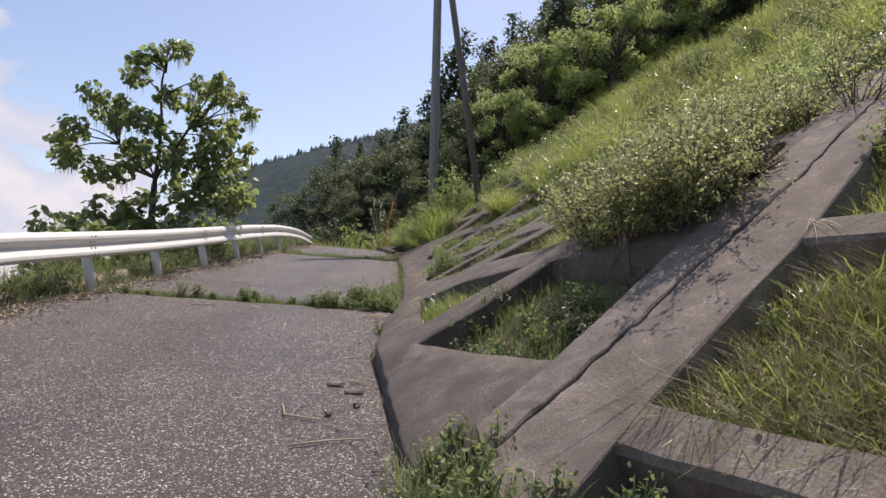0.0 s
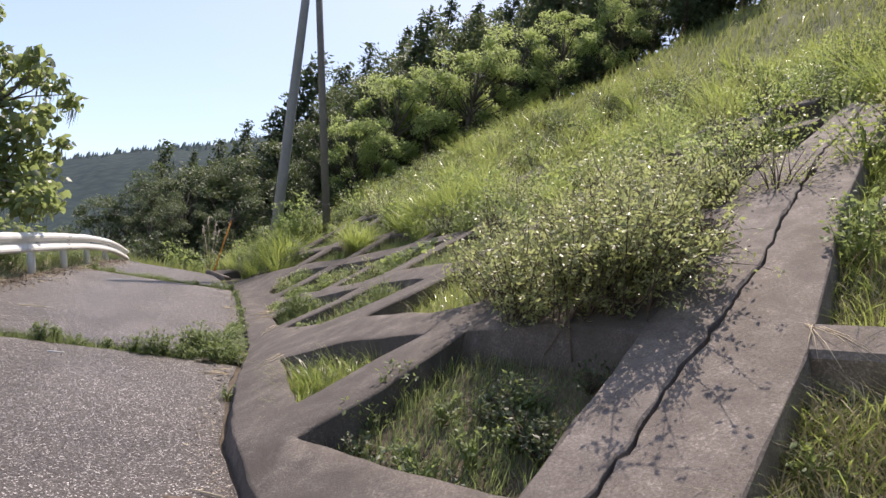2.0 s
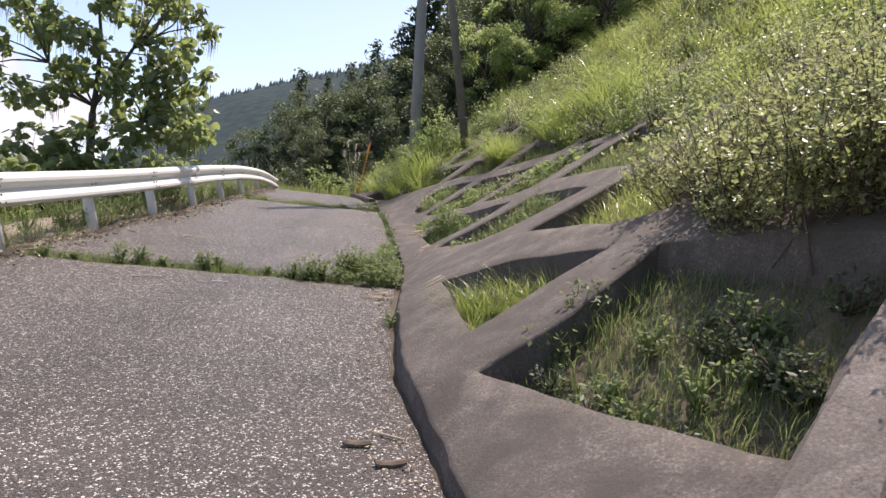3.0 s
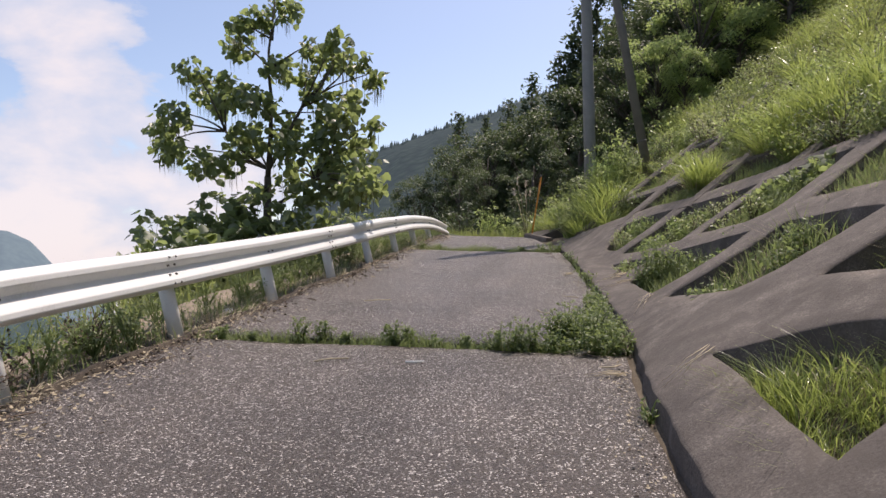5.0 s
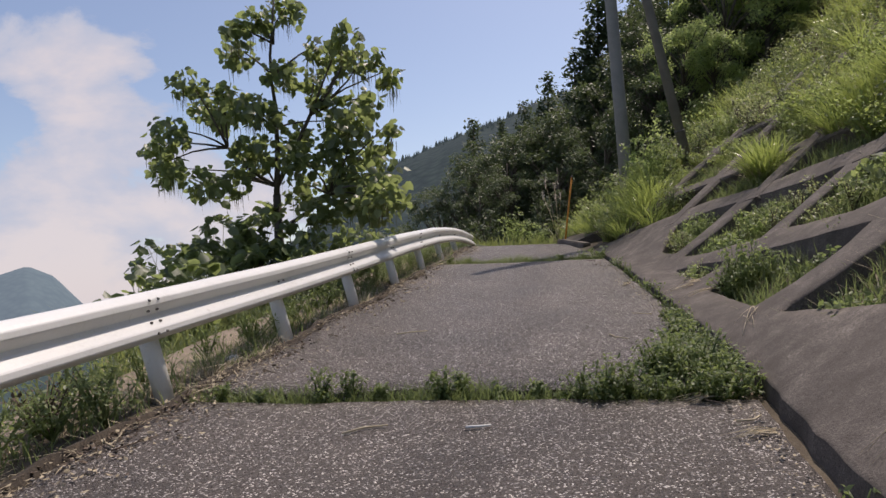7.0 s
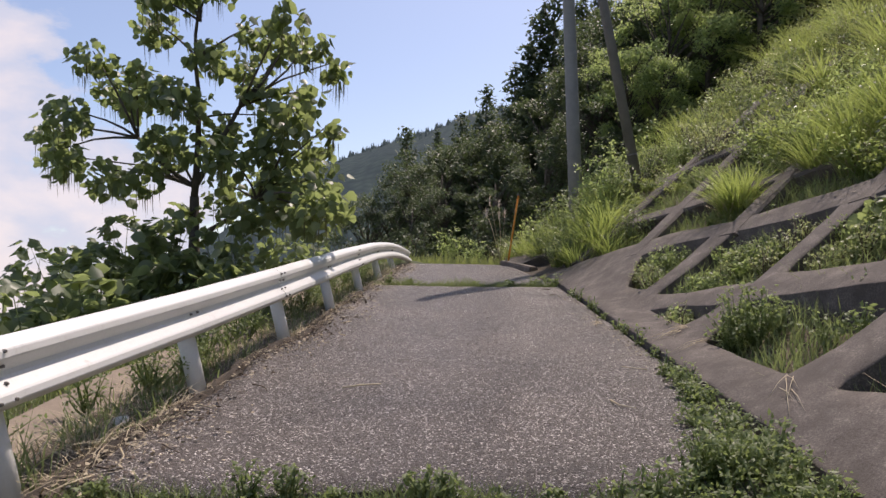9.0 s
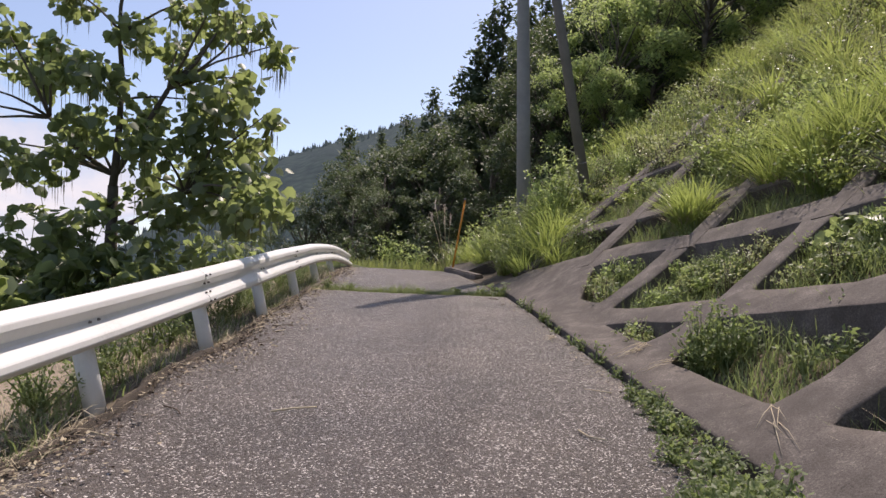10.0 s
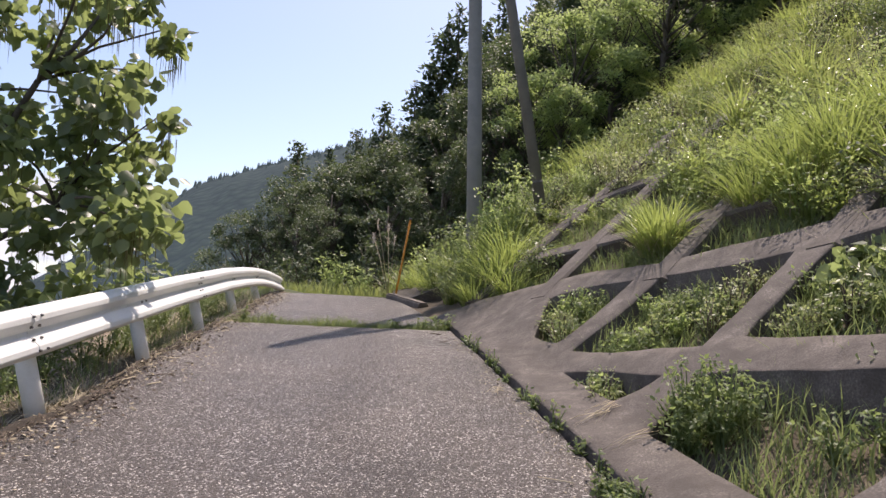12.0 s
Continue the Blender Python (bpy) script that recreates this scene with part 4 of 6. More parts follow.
def catalpa():
    """The young broad-leaved tree with hanging pods, rooted on the bank below the rail."""
    root = Vector((-7.3, 17.6, land(-7.3, 17.6) - 0.15))
    th = thing("catalpa_tree", root, "young tree with large heart-shaped leaves and hanging pods", "tree")
    fork = Vector((-7.5, 17.4, 1.65))
    trunk = [limb(root, fork, 0.13, 0.075, 0, 9), limb(fork, Vector((-7.4, 17.4, 3.3)), 0.06, 0.04), limb(Vector((-7.4, 17.4, 3.3)), Vector((-7.3, 17.4, 5.3)), 0.04, 0.014)]
    # crown clumps: across, height, radius
    crown = ((-7.23, 5.21, 0.34), (-7.61, 4.92, 0.34), (-8.23, 4.45, 0.34), (-7.92, 4.69, 0.27), (-7.22, 3.96, 0.37), (-6.72, 3.85, 0.34), (-6.35, 4.27, 0.30), (-6.01, 4.11, 0.30),
             (-5.42, 4.08, 0.28), (-5.2, 3.79, 0.31), (-4.95, 3.58, 0.23), (-8.96, 3.84, 0.34), (-8.5, 3.67, 0.30), (-9.13, 3.51, 0.34), (-7.91, 3.29, 0.37), (-8.68, 3.27, 0.34))
    crown += ((-7.4, 3.18, 0.37), (-6.39, 3.37, 0.30), (-5.83, 3.33, 0.34), (-5.78, 2.88, 0.41), (-6.2, 2.9, 0.34), (-9.25, 2.9, 0.37), (-9.83, 2.65, 0.34), (-10.02, 2.23, 0.34),
              (-9.45, 2.28, 0.30), (-8.98, 1.98, 0.37), (-8.33, 2.5, 0.41), (-7.73, 2.47, 0.41), (-7.13, 2.77, 0.37), (-6.79, 2.28, 0.41), (-6.22, 2.39, 0.41), (-5.67, 2.42, 0.34))
    crown += ((-8.13, 1.94, 0.30), (-7.03, 1.76, 0.34), (-6.45, 1.87, 0.41), (-5.89, 1.85, 0.41), (-5.48, 1.9, 0.44), (-5.16, 1.56, 0.41), (-5.5, 1.38, 0.41), (-5.98, 1.46, 0.41), (-6.47, 1.34, 0.37), (-5.25, 2.78, 0.20))
    # the lowest limb reaches out over the rail
    crown = [(-2.4 + (x + 2.4) * 0.93, 1.5 + (z - 1.5) * 0.93, r) if x > -5.6 and z < 2.5 else (x, z, r) for x, z, r in crown]
    ends = [((x, (16.5 if x > -5.4 and z < 2.5 else 16.25 if x > -5.45 and z > 3.4 else 17.35) + (0.75 - 0.1 * abs(z - 2.5)) * (0.5 - (i * 0.618) % 1) * 1.9, z), r * 1.05) for i, (x, z, r) in enumerate(crown)]
    hubs = [Vector((-7.42, 17.4, 3.9)), Vector((-7.45, 17.4, 2.9)), Vector((-7.48, 17.4, 1.8)), Vector((-6.68, 17.3, 3.1)), Vector((-8.4, 17.3, 2.6)), Vector((-7.36, 17.4, 4.5)), Vector((-6.4, 17.3, 1.6))]
    trunk += [limb(hubs[2], hubs[3], 0.05, 0.035), limb(hubs[2], hubs[4], 0.045, 0.03), limb(hubs[3], Vector((-6.0, 17.3, 3.95)), 0.033, 0.018), limb(Vector((-7.45, 17.5, 1.0)), hubs[6], 0.045, 0.025)]
    pts, pods = [], []
    for e, r in ends:
        ev = Vector(e)
        h0 = min(hubs, key=lambda k: (k - ev).length + (0.9 if k.z > ev.z else 0))
        trunk.append(limb(h0, ev + Vector((0, 0, 0.1)), 0.024, 0.008, 0.05, 5))
        n = int(86 * (r / 0.36) ** 2)
        pts.append(clump(e, r * 1.12, n, 0.8))
        pods.append(clump((e[0], e[1], e[2] - 0.2), r * 0.85, 20, 0.5))
    v, q, t = merge(*trunk)
    big_mesh("trunk", v, q, t, M_BARK, th, True)
    at = np.concatenate(pts)
    v, q, t = leaves(at, rng.uniform(0.10, 0.21, len(at)), 1.0, True, 0.42)
    big_mesh("crown", v, q, t, M_CATALPA, th)
    at = np.concatenate(pods)
    v, q, t = blades(at, -rng.uniform(0.20, 0.42, len(at)), np.full(len(at), 0.012), rng.uniform(0, 0.08, len(at)))
    tagged(big_mesh("pod", v, q, t, M_POD, th), kind="stuff")


catalpa()


def shrub(at, w, d, hgt, n, size, material, label, name="shrub", category="shrub", heart=False, stems=10, droop=0.2):
    """A leafy shrub: thin stems from the root and loose clumps of leaves with gaps."""
    at = Vector(at)
    th = thing(name, at, label, category)
    sets, pts = [], []
    k = max(6, stems)
    for i in range(k):
        a = 2 * math.pi * (i + rng.random()) / k
        rr = 0.25 + 0.75 * rng.random()
        e = at + Vector((math.cos(a) * w * rr * 0.9, math.sin(a) * d * rr * 0.9, hgt * (0.95 - 0.5 * rr * rr) * (0.75 + 0.35 * rng.random())))
        sets.append(limb(at, e, 0.008 + 0.004 * hgt, 0.003, 0.08, 4))
        for f in (0.45, 0.7, 1.0):
            c = at.lerp(e, f)
            pts.append(clump(c, 0.16 * (w + d) * (0.6 + 0.5 * rng.random()), max(2, n // (3 * k)), 0.8))
    v, q, t = merge(*sets)
    tagged(big_mesh("stem", v, q, t, M_TWIG if material in (M_BUSH, M_TWIG, M_FOREST) else material, th), kind="stuff")
    p = np.concatenate(pts)
    p[:, 2] = np.maximum(p[:, 2], at.z + 0.02)
    v, q, t = leaves(p, rng.uniform(0.6, 1.3, len(p)) * size, droop, heart, 0.6)
    tagged(big_mesh("foliage", v, q, t, material, th), kind="stuff")
    return th


def tree_form(kind, dense=190):
    """A forest tree 7 m high at the origin, as arrays of wood and leaves."""
    if kind == "cedar":
        wood = [tube([(0, 0, -0.5), (0.05, 0, 4), (0, 0, 9.6)], [0.16, 0.10, 0.015], 6)]
        pts = []
        z = 0.8
        while z < 9.7:
            r = 1.75 * (1 - z / 10.2) ** 0.75 + 0.10
            k = 8
            for i in range(k):
                a = rng.random() * 2 * math.pi
                rr = r * (0.65 + 0.45 * rng.random())
                m = max(5, int(16 * r))
                f = rng.random(m) ** 0.6
                b = np.c_[np.cos(a) * rr * f, np.sin(a) * rr * f, z + 0.18 * f - 0.35 * f * f + rng.normal(0, 0.08, m)]
                pts.append(b + rng.normal(0, 0.09, (m, 3)))
            z += 0.42
        return wood, np.concatenate(pts), (0.16, 0.36)
    wood = [tube([(0, 0, -0.5), (0.1, 0.05, 2.2), (0, 0, 5.0)], [0.15, 0.10, 0.03], 7)]
    pts = []
    for i in range(40):
        a, u = rng.random() * 2 * math.pi, rng.random()
        zz = 1.1 + 5.4 * u
        r = 2.2 * math.sin(math.pi * min(1, 0.18 + 0.72 * (1 - u) ** 0.8)) * (0.55 + 0.5 * rng.random())
        e = (math.cos(a) * r, math.sin(a) * r, zz)
        wood.append(limb((0, 0, max(0.8, zz * 0.6)), e, 0.04, 0.01, 0.02, 4))
        pts.append(clump(e, 0.38 + 0.42 * rng.random(), dense, 0.65))
    return wood, np.concatenate(pts), (0.09, 0.19)


def tree_proto(kind, material, label, dense=190):
    wood, p, (s0, s1) = tree_form(kind, dense)
    th = thing("cedar_tree" if kind == "cedar" else "broadleaf_tree", (0, 0, 0), label, "tree", "woods above the lane")
    v, q, t = merge(*wood)
    big_mesh("trunk", v, q, t, M_BARK, th, True)
    v, q, t = leaves(p, rng.uniform(s0, s1, len(p)), 0.25, False, 0.6)
    big_mesh("crown", v, q, t, material, th)
    return th


def plant_woods():
    cedars = [tree_proto("cedar", M_CEDAR, "tall dark conifer in the hillside woods") for _ in range(2)]
    greens = [tree_proto("round", M_FOREST, "dark green broadleaf tree in the hillside woods") for _ in range(2)]
    brights = [tree_proto("round", M_BRIGHT, "bright green young tree at the woods' edge", 200) for _ in range(2)]
    used = set()

    def put(protos, x, y, s, lift=0.0):
        p = protos[int(rng.random() * len(protos))]
        m = pose(x, y, land(x, y) - 0.1 + lift, 0, 0, rng.random() * 360) @ Matrix.Diagonal((s * (0.9 + 0.25 * rng.random()), s * (0.9 + 0.25 * rng.random()), s, 1))
        if p in used:
            o = copy_thing(p, Matrix())
        else:
            used.add(p)
            o = p
        o.matrix_basis = m
        return o
    # dark wall of trees round the bend
    for x, y, s, c in ((-9.6, 43.5, 0.98, 1), (-8.2, 42.5, 0.90, 1), (-6.6, 43, 1.0, 1), (-5.3, 40.5, 0.95, 1), (-5.2, 43.5, 1.08, 1), (-3.8, 43, 1.18, 1), (-6.0, 45, 0.82, 0), (-4.6, 44.5, 0.90, 0), (-3.2, 43.6, 1.02, 0), (-2.2, 42, 1.22, 1), (-1.7, 43.2, 1.20, 0), (-1.0, 43.8, 1.30, 0), (0.3, 43.3, 1.42, 0), (-0.7, 42.4, 1.40, 1),
                       (-0.4, 43.6, 1.40, 0), (1.3, 42.6, 1.32, 1), (1.2, 44, 1.1, 0), (-3.4, 39.5, 0.95, 1), (-2.2, 40, 1.10, 1), (-1.0, 39, 1.15, 1), (0.2, 38, 1.2, 1), (3.2, 41, 1.2, 1), (2.0, 37, 1.02, 1), (-12, 50, 1.0, 1), (-8.5, 51, 1.1, 0), (-5, 50, 1.2, 1),
                       (1.4, 48, 1.2, 0), (2.6, 45, 1.0, 0), (3.8, 41, 1.3, 1), (-2.6, 35.0, 0.75, 1), (-0.6, 33.8, 0.8, 1), (-15, 56, 0.8, 1), (-11, 60, 1.0, 1), (6, 50, 1.3, 0), (-4.8, 36.8, 0.62, 1), (0.8, 33.2, 0.7, 1), (-6.6, 39, 0.7, 1)):
        put(greens if c else cedars, x, y, s)
    # bright young trees at the top of the grass
    for x, y, s in ((2.6, 34.5, 0.85), (4.4, 35.5, 0.95), (6.3, 36.5, 0.9), (8.3, 36.0, 0.95), (10.4, 36.5, 0.9), (12.6, 35.5, 0.8), (3.6, 33.4, 0.55), (15.5, 35, 0.8)):
        put(brights, x, y, s)
    for i in range(30):
        put(cedars if rng.random() < 0.75 else greens, 4 + 20 * rng.random(), 41 + 17 * rng.random(), 1.2 + 0.4 * rng.random())
    # conifers and broadleaf trees climbing the hill
    for i in range(70):
        x = 2 + 36 * rng.random()
        y = (39 if x < 13 else 26 + 1.0 * max(0, 26 - x)) + 24 * rng.random()
        if x > 17 and rng.random() < 0.5:
            y = 6 + 34 * rng.random()
            x = 21 + 20 * rng.random()
        put(cedars if rng.random() < 0.6 else greens, x, y, 0.95 + 0.35 * rng.random())


plant_woods()

# ---- grass and weeds ----
LINES = np.array(BEAM_LINES)


def heights(x, y):
    return np.array([land(a, b) for a, b in zip(x, y)])


def off_beams(x, y, margin=0.0):
    """True where a point of the slope lies between the beams."""
    ok = np.ones(len(x), bool)
    for s in range(0, len(x), 4000):
        d = np.hypot(x[s:s + 4000, None] - LINES[None, :, 0], y[s:s + 4000, None] - LINES[None, :, 1])
        ok[s:s + 4000] = (d > LINES[None, :, 2] * 0.92 + margin).all(1)
    cell = np.zeros(len(x), bool)
    for h in HOLES:
        c = np.array(h).mean(0)
        k = 1 - margin / 0.6
        cell |= within([(c[0] + (a - c[0]) * k, c[1] + (b - c[1]) * k) for a, b in h], x, y)
    return (cell | ~within(SHEET, x, y)) & (ok | cell)


def patchy(x, y, s, seed=0.0):
    return np.array([0.5 + 0.5 * noise.noise((a * s, b * s, seed)) for a, b in zip(x, y)])


def grass_field(name, n, box, material, label, h0, h1, width, keep, lean=(0.15, 0.9), sink=0.02, seg=2):
    x = rng.uniform(box[0], box[1], n)
    y = rng.uniform(box[2], box[3], n)
    k = keep(x, y)
    x, y = x[k], y[k]
    p = patchy(x, y, 0.75, 4.0)
    base = np.c_[x, y, heights(x, y) - sink]
    hh = rng.uniform(h0, h1, len(x)) * np.clip(0.05 + 1.9 * p, 0.3, 1.6)
    v, q, t = blades(base, hh, np.full(len(x), width) * rng.uniform(0.7, 1.3, len(x)), rng.uniform(*lean, len(x)), 0.6, seg)
    tagged(big_mesh(name, v, q, t, material), label, "grass", kind="stuff")


def in_cells(x, y):
    return (x > toe_top(y) + 0.05) & off_beams(x, y) & (patchy(x, y, 1.1, 9.0) > 0.15)


def upper_line(y):
    """Above this the grid is overgrown."""
    return np.interp(y, (0, 6, 9, 12, 16, 20, 24, 30), (5.5, 5.0, 3.6, 2.9, 2.5, 1.9, 0.6, -0.6))


def in_low_cell(x, y):
    return (y > 3.8 + 0.7 * (x - 0.9)) & (y > 4.3) & (y < 7.3) & (x > 0.1) & (x < 2.8)


# grass inside the grid
grass_field("cell_grass", 46000, (-0.2, 5.5, 0.5, 9.5), M_PALEGRASS, "long green grass filling the concrete grid's cells", 0.12, 0.34, 0.007, lambda x, y: in_cells(x, y) & ~in_low_cell(x, y), (0.4, 1.5))
grass_field("cell_grass", 13000, (-0.2, 2.8, 4.3, 7.4), M_CELLGRASS, "short grass in the shaded cell below the bush", 0.06, 0.17, 0.007, lambda x, y: in_cells(x, y) & in_low_cell(x, y))
grass_field("cell_grass", 38000, (-0.9, 4.2, 9.5, 23), M_CELLGRASS, "green grass growing between the concrete beams", 0.14, 0.38, 0.011, in_cells)
grass_field("dry_grass", 9000, (-0.2, 5.0, 0.5, 12), M_STRAW, "bleached dry grass stalks among the green", 0.10, 0.38, 0.008, lambda x, y: in_cells(x, y) & ~in_low_cell(x, y), (0.6, 1.6))
grass_field("dry_grass", 26000, (0.8, 5.0, 0.8, 6.5), M_STRAW, "bleached straw tangled through the long grass", 0.18, 0.42, 0.008, lambda x, y: in_cells(x, y) & ~in_low_cell(x, y) & (y < 3.4 + 0.72 * (x - 0.9)), (0.5, 1.5))
grass_field("cell_grass", 15000, (0.8, 5.0, 0.8, 6.5), M_PALEGRASS, "pale drooping grass blades in the cells beyond the rib", 0.24, 0.46, 0.009, lambda x, y: in_cells(x, y) & ~in_low_cell(x, y) & (y < 3.4 + 0.72 * (x - 0.9)), (0.9, 2.0), seg=3)
# overgrown upper slope
grass_field("slope_grass", 13000, (-0.5, 15, 3, 33), M_GRASS, "tall sunlit meadow grass covering the upper slope", 0.16, 0.50, 0.015,
            lambda x, y: (x > upper_line(y) + 1.2 * (patchy(x, y, 0.7, 2.0) - 0.5)) & (patchy(x, y, 0.8, 5.0) > 0.53) & (x < 16), (0.2, 1.1))
grass_field("far_grass", 15000, (3, 20, 14, 36), M_GRASS, "tall meadow grass below the woods", 0.30, 0.75, 0.030, lambda x, y: (x > 0.4 * (y - 22) + 2) & (patchy(x, y, 0.6, 5.0) > 0.28), (0.2, 1.0))
grass_field("dry_grass", 9000, (1, 13, 3, 30), M_STRAW, "dead brown undergrowth between grass clumps", 0.15, 0.5, 0.012, lambda x, y: (x > upper_line(y) - 0.6) & (patchy(x, y, 0.9, 5.0) < 0.5), (0.6, 1.7))
# verge behind the rail, bank below it, ground round the bend
grass_field("verge_grass", 14000, (-7.2, -4.95, 2, 25), M_CELLGRASS, "weedy grass along the guard rail's foot", 0.10, 0.34, 0.011, lambda x, y: (patchy(x, y, 1.5, 3.0) > 0.36) & ((x > -5.4) | (x < -6.0)))
grass_field("bank_grass", 14000, (-14, -6.2, 2, 34), M_GRASS, "rank grass on the bank below the lane", 0.3, 0.8, 0.022, lambda x, y: patchy(x, y, 0.6, 3.0) > 0.3)
grass_field("bend_grass", 9000, (-9, 3, 25.5, 34), M_GRASS, "tall grass closing the lane at the bend", 0.15, 0.5, 0.022, lambda x, y: (patchy(x, y, 0.7, 3.0) > 0.35) & ((x < -4.9) | (y > 27)))
grass_field("dry_grass", 7000, (-6.0, -4.75, 3, 24), M_STRAW, "dry straw littering the lane's edge", 0.05, 0.30, 0.007, lambda x, y: patchy(x, y, 1.3, 8.0) > 0.40, (0.8, 2.2))


def joint_grass(k, n, h0, h1):
    x = rng.uniform(-4.85, -0.75 if k < 15 else -1.35, n)
    y = np.array([joint_y(k + 0.13, a) for a in x]) + rng.normal(0, 0.07 if k < 15 else 0.12, n)
    hh = rng.uniform(h0, h1, n) * (0.4 + 1.2 * patchy(x, y, 1.7, 1.0))
    v, q, t = blades(np.c_[x, y, np.full(n, -0.09)], hh + 0.07, np.full(n, 0.009), rng.uniform(0.2, 1.1, n))
    tagged(big_mesh("joint_grass", v, q, t, M_CELLGRASS), "low grass in a joint across the asphalt", "grass", kind="stuff")


joint_grass(9.62, 2600, 0.04, 0.16)
joint_grass(19.45, 2400, 0.04, 0.20)

WEED = "leafy green weed rooted in a joint of the asphalt"
for x, s in ((-4.55, 0.16), (-4.2, 0.12), (-3.75, 0.28), (-3.55, 0.22), (-3.3, 0.15), (-2.85, 0.24), (-2.72, 0.20), (-2.45, 0.12), (-2.15, 0.14), (-1.85, 0.26), (-1.68, 0.32), (-1.5, 0.28), (-1.3, 0.26), (-1.12, 0.28), (-0.95, 0.30), (-0.78, 0.28), (-1.62, 0.24), (-1.0, 0.30)):
    shrub((x, joint_y(9.74, x) + rng.normal(0, 0.05), -0.07), s * 0.65, s * 0.5, s * 0.95 + 0.05, int(120 + 520 * s), 0.040, M_WEED, WEED, "weed", "weed", stems=9)
for i in range(7):
    x = -1.7 + 0.95 * rng.random()
    y = joint_y(9.9, x) + (0.1 + 0.55 * rng.random()) * (x + 2.2) / 1.5
    s = 0.2 + 0.16 * rng.random()
    shrub((x, y, -0.02), s * 0.75, s * 0.7, s + 0.06, int(150 + 450 * s), 0.040, M_WEED, WEED, "weed", "weed", stems=9)
for x, s in ((-4.6, 0.22), (-4.2, 0.18), (-2.9, 0.12), (-2.2, 0.16), (-1.75, 0.26), (-1.5, 0.30), (-1.3, 0.28)):
    shrub((x, joint_y(19.6, x), -0.07), s * 0.8, s * 0.5, s + 0.05, int(50 + 200 * s), 0.06, M_WEED, WEED, "weed", "weed", stems=7)
# weeds creeping over the lane's edge at the foot of the grid
for i in range(17):
    f = i / 16
    y = 10.05 + 2.9 * f
    x = float(edge_right(y)) - 0.02 - 0.33 * math.sin(math.pi * min(1, 0.15 + f)) * rng.random() - 0.05
    s = 0.17 + 0.16 * rng.random() * (1.2 - f)
    shrub((x, y + rng.normal(0, 0.05), -0.02), s * 0.85, s * 0.85, s * 0.8, int(130 + 450 * s), 0.040, M_WEED, "low leafy weed creeping over the asphalt edge", "weed", "weed", stems=8)
for y in (8.2, 10.1, 12.7, 13.3, 13.7, 14.3, 15.0, 15.3, 16.1, 16.6, 17.0, 17.8, 18.3):
    s = 0.12 + 0.12 * rng.random()
    shrub((float(edge_right(y)) + 0.02, y, -0.06), s * 0.6, s, s * 1.2, 60, 0.045, M_WEED, "small weed in the gap beside the toe beam", "weed", "weed", stems=6)
for x, y, s in ((0.05, 3.55, 0.30), (0.25, 3.3, 0.30), (-0.02, 3.2, 0.25), (0.4, 3.75, 0.24), (0.15, 3.9, 0.2), (0.3, 3.0, 0.3), (0.62, 3.15, 0.22), (-0.15, 2.7, 0.3), (0.2, 2.5, 0.35)):
    shrub((x, y, land(x, y) - 0.02), s * 0.8, s * 0.8, s + 0.1, 150, 0.05, M_WEED, "grassy weed clump at the rib's foot", "weed", "weed", stems=9)


def clump_of_grass(x, y, hgt, n, material, label, name="grass_clump", spread=0.22, width=0.016, lean=(0.25, 1.0), z=None, straw=0.12):
    at = Vector((x, y, (land(x, y) if z is None else z) - 0.04))
    th = thing(name, at, label, "grass")
    a, r = rng.uniform(0, 2 * np.pi, n), spread * np.sqrt(rng.random(n))
    base = np.c_[at.x + r * np.cos(a), at.y + r * np.sin(a), np.full(n, at.z)]
    v, q, t = blades(base, hgt * rng.uniform(0.5, 1.1, n), np.full(n, width), rng.uniform(*lean, n) * (0.45 + 0.75 * r / spread), 0.75, 5, a + rng.normal(0, 0.55, n))
    tagged(big_mesh("tuft", v, q, t, material, th), kind="stuff")
    m = max(8, int(n * straw))
    v, q, t = blades(base[:m] * 1.0, hgt * rng.uniform(0.25, 0.6, m), np.full(m, width * 0.7), rng.uniform(0.6, 1.8, m), 0.5, 3)
    tagged(big_mesh("dead_tuft", v, q, t, M_STRAW, th), kind="stuff")
    return th


PAMPAS = "arching clump of bright green pampas grass on the slope"
for x, y, hh, n in ((1.5, 18.3, 1.05, 520), (1.75, 18.5, 0.95, 320), (2.6, 17.7, 1.15, 460), (3.0, 17.4, 1.3, 520), (3.4, 17.1, 1.35, 560), (2.8, 17.0, 1.0, 320), (3.7, 17.8, 1.4, 520), (3.3, 18.5, 1.25, 420), (4.2, 17.2, 1.3, 420), (4.6, 17.9, 1.2, 420), (4.1, 16.5, 1.1, 360), (-0.75, 20.9, 0.95, 360), (-0.35, 21.2, 1.15, 420), (-0.1, 21.7, 1.35, 360),
                    (-0.2, 20.4, 0.75, 260), (-1.0, 22.3, 0.9, 200), (-0.7, 23.4, 1.1, 260), (0.0, 22.5, 1.4, 320), (-1.6, 25.6, 1.3, 240), (-0.9, 24.9, 1.4, 360), (-1.9, 26.0, 1.1, 260), (-1.3, 24.3, 1.2, 340), (-0.6, 22.4, 1.3, 360), (-0.2, 25.6, 1.1, 300), (0.6, 27.5, 1.2, 300), (7.7, 8.2, 1.3, 460), (8.2, 7.6, 1.3, 400), (7.3, 7.4, 1.0, 300), (7.9, 9.6, 1.2, 400), (3.6, 10.6, 0.8, 260), (4.4, 10.0, 0.8, 260)):
    clump_of_grass(x, y, hh, int(n * 0.75), M_PALEGRASS, PAMPAS, width=0.017, lean=(0.3, 1.25), straw=0.3)
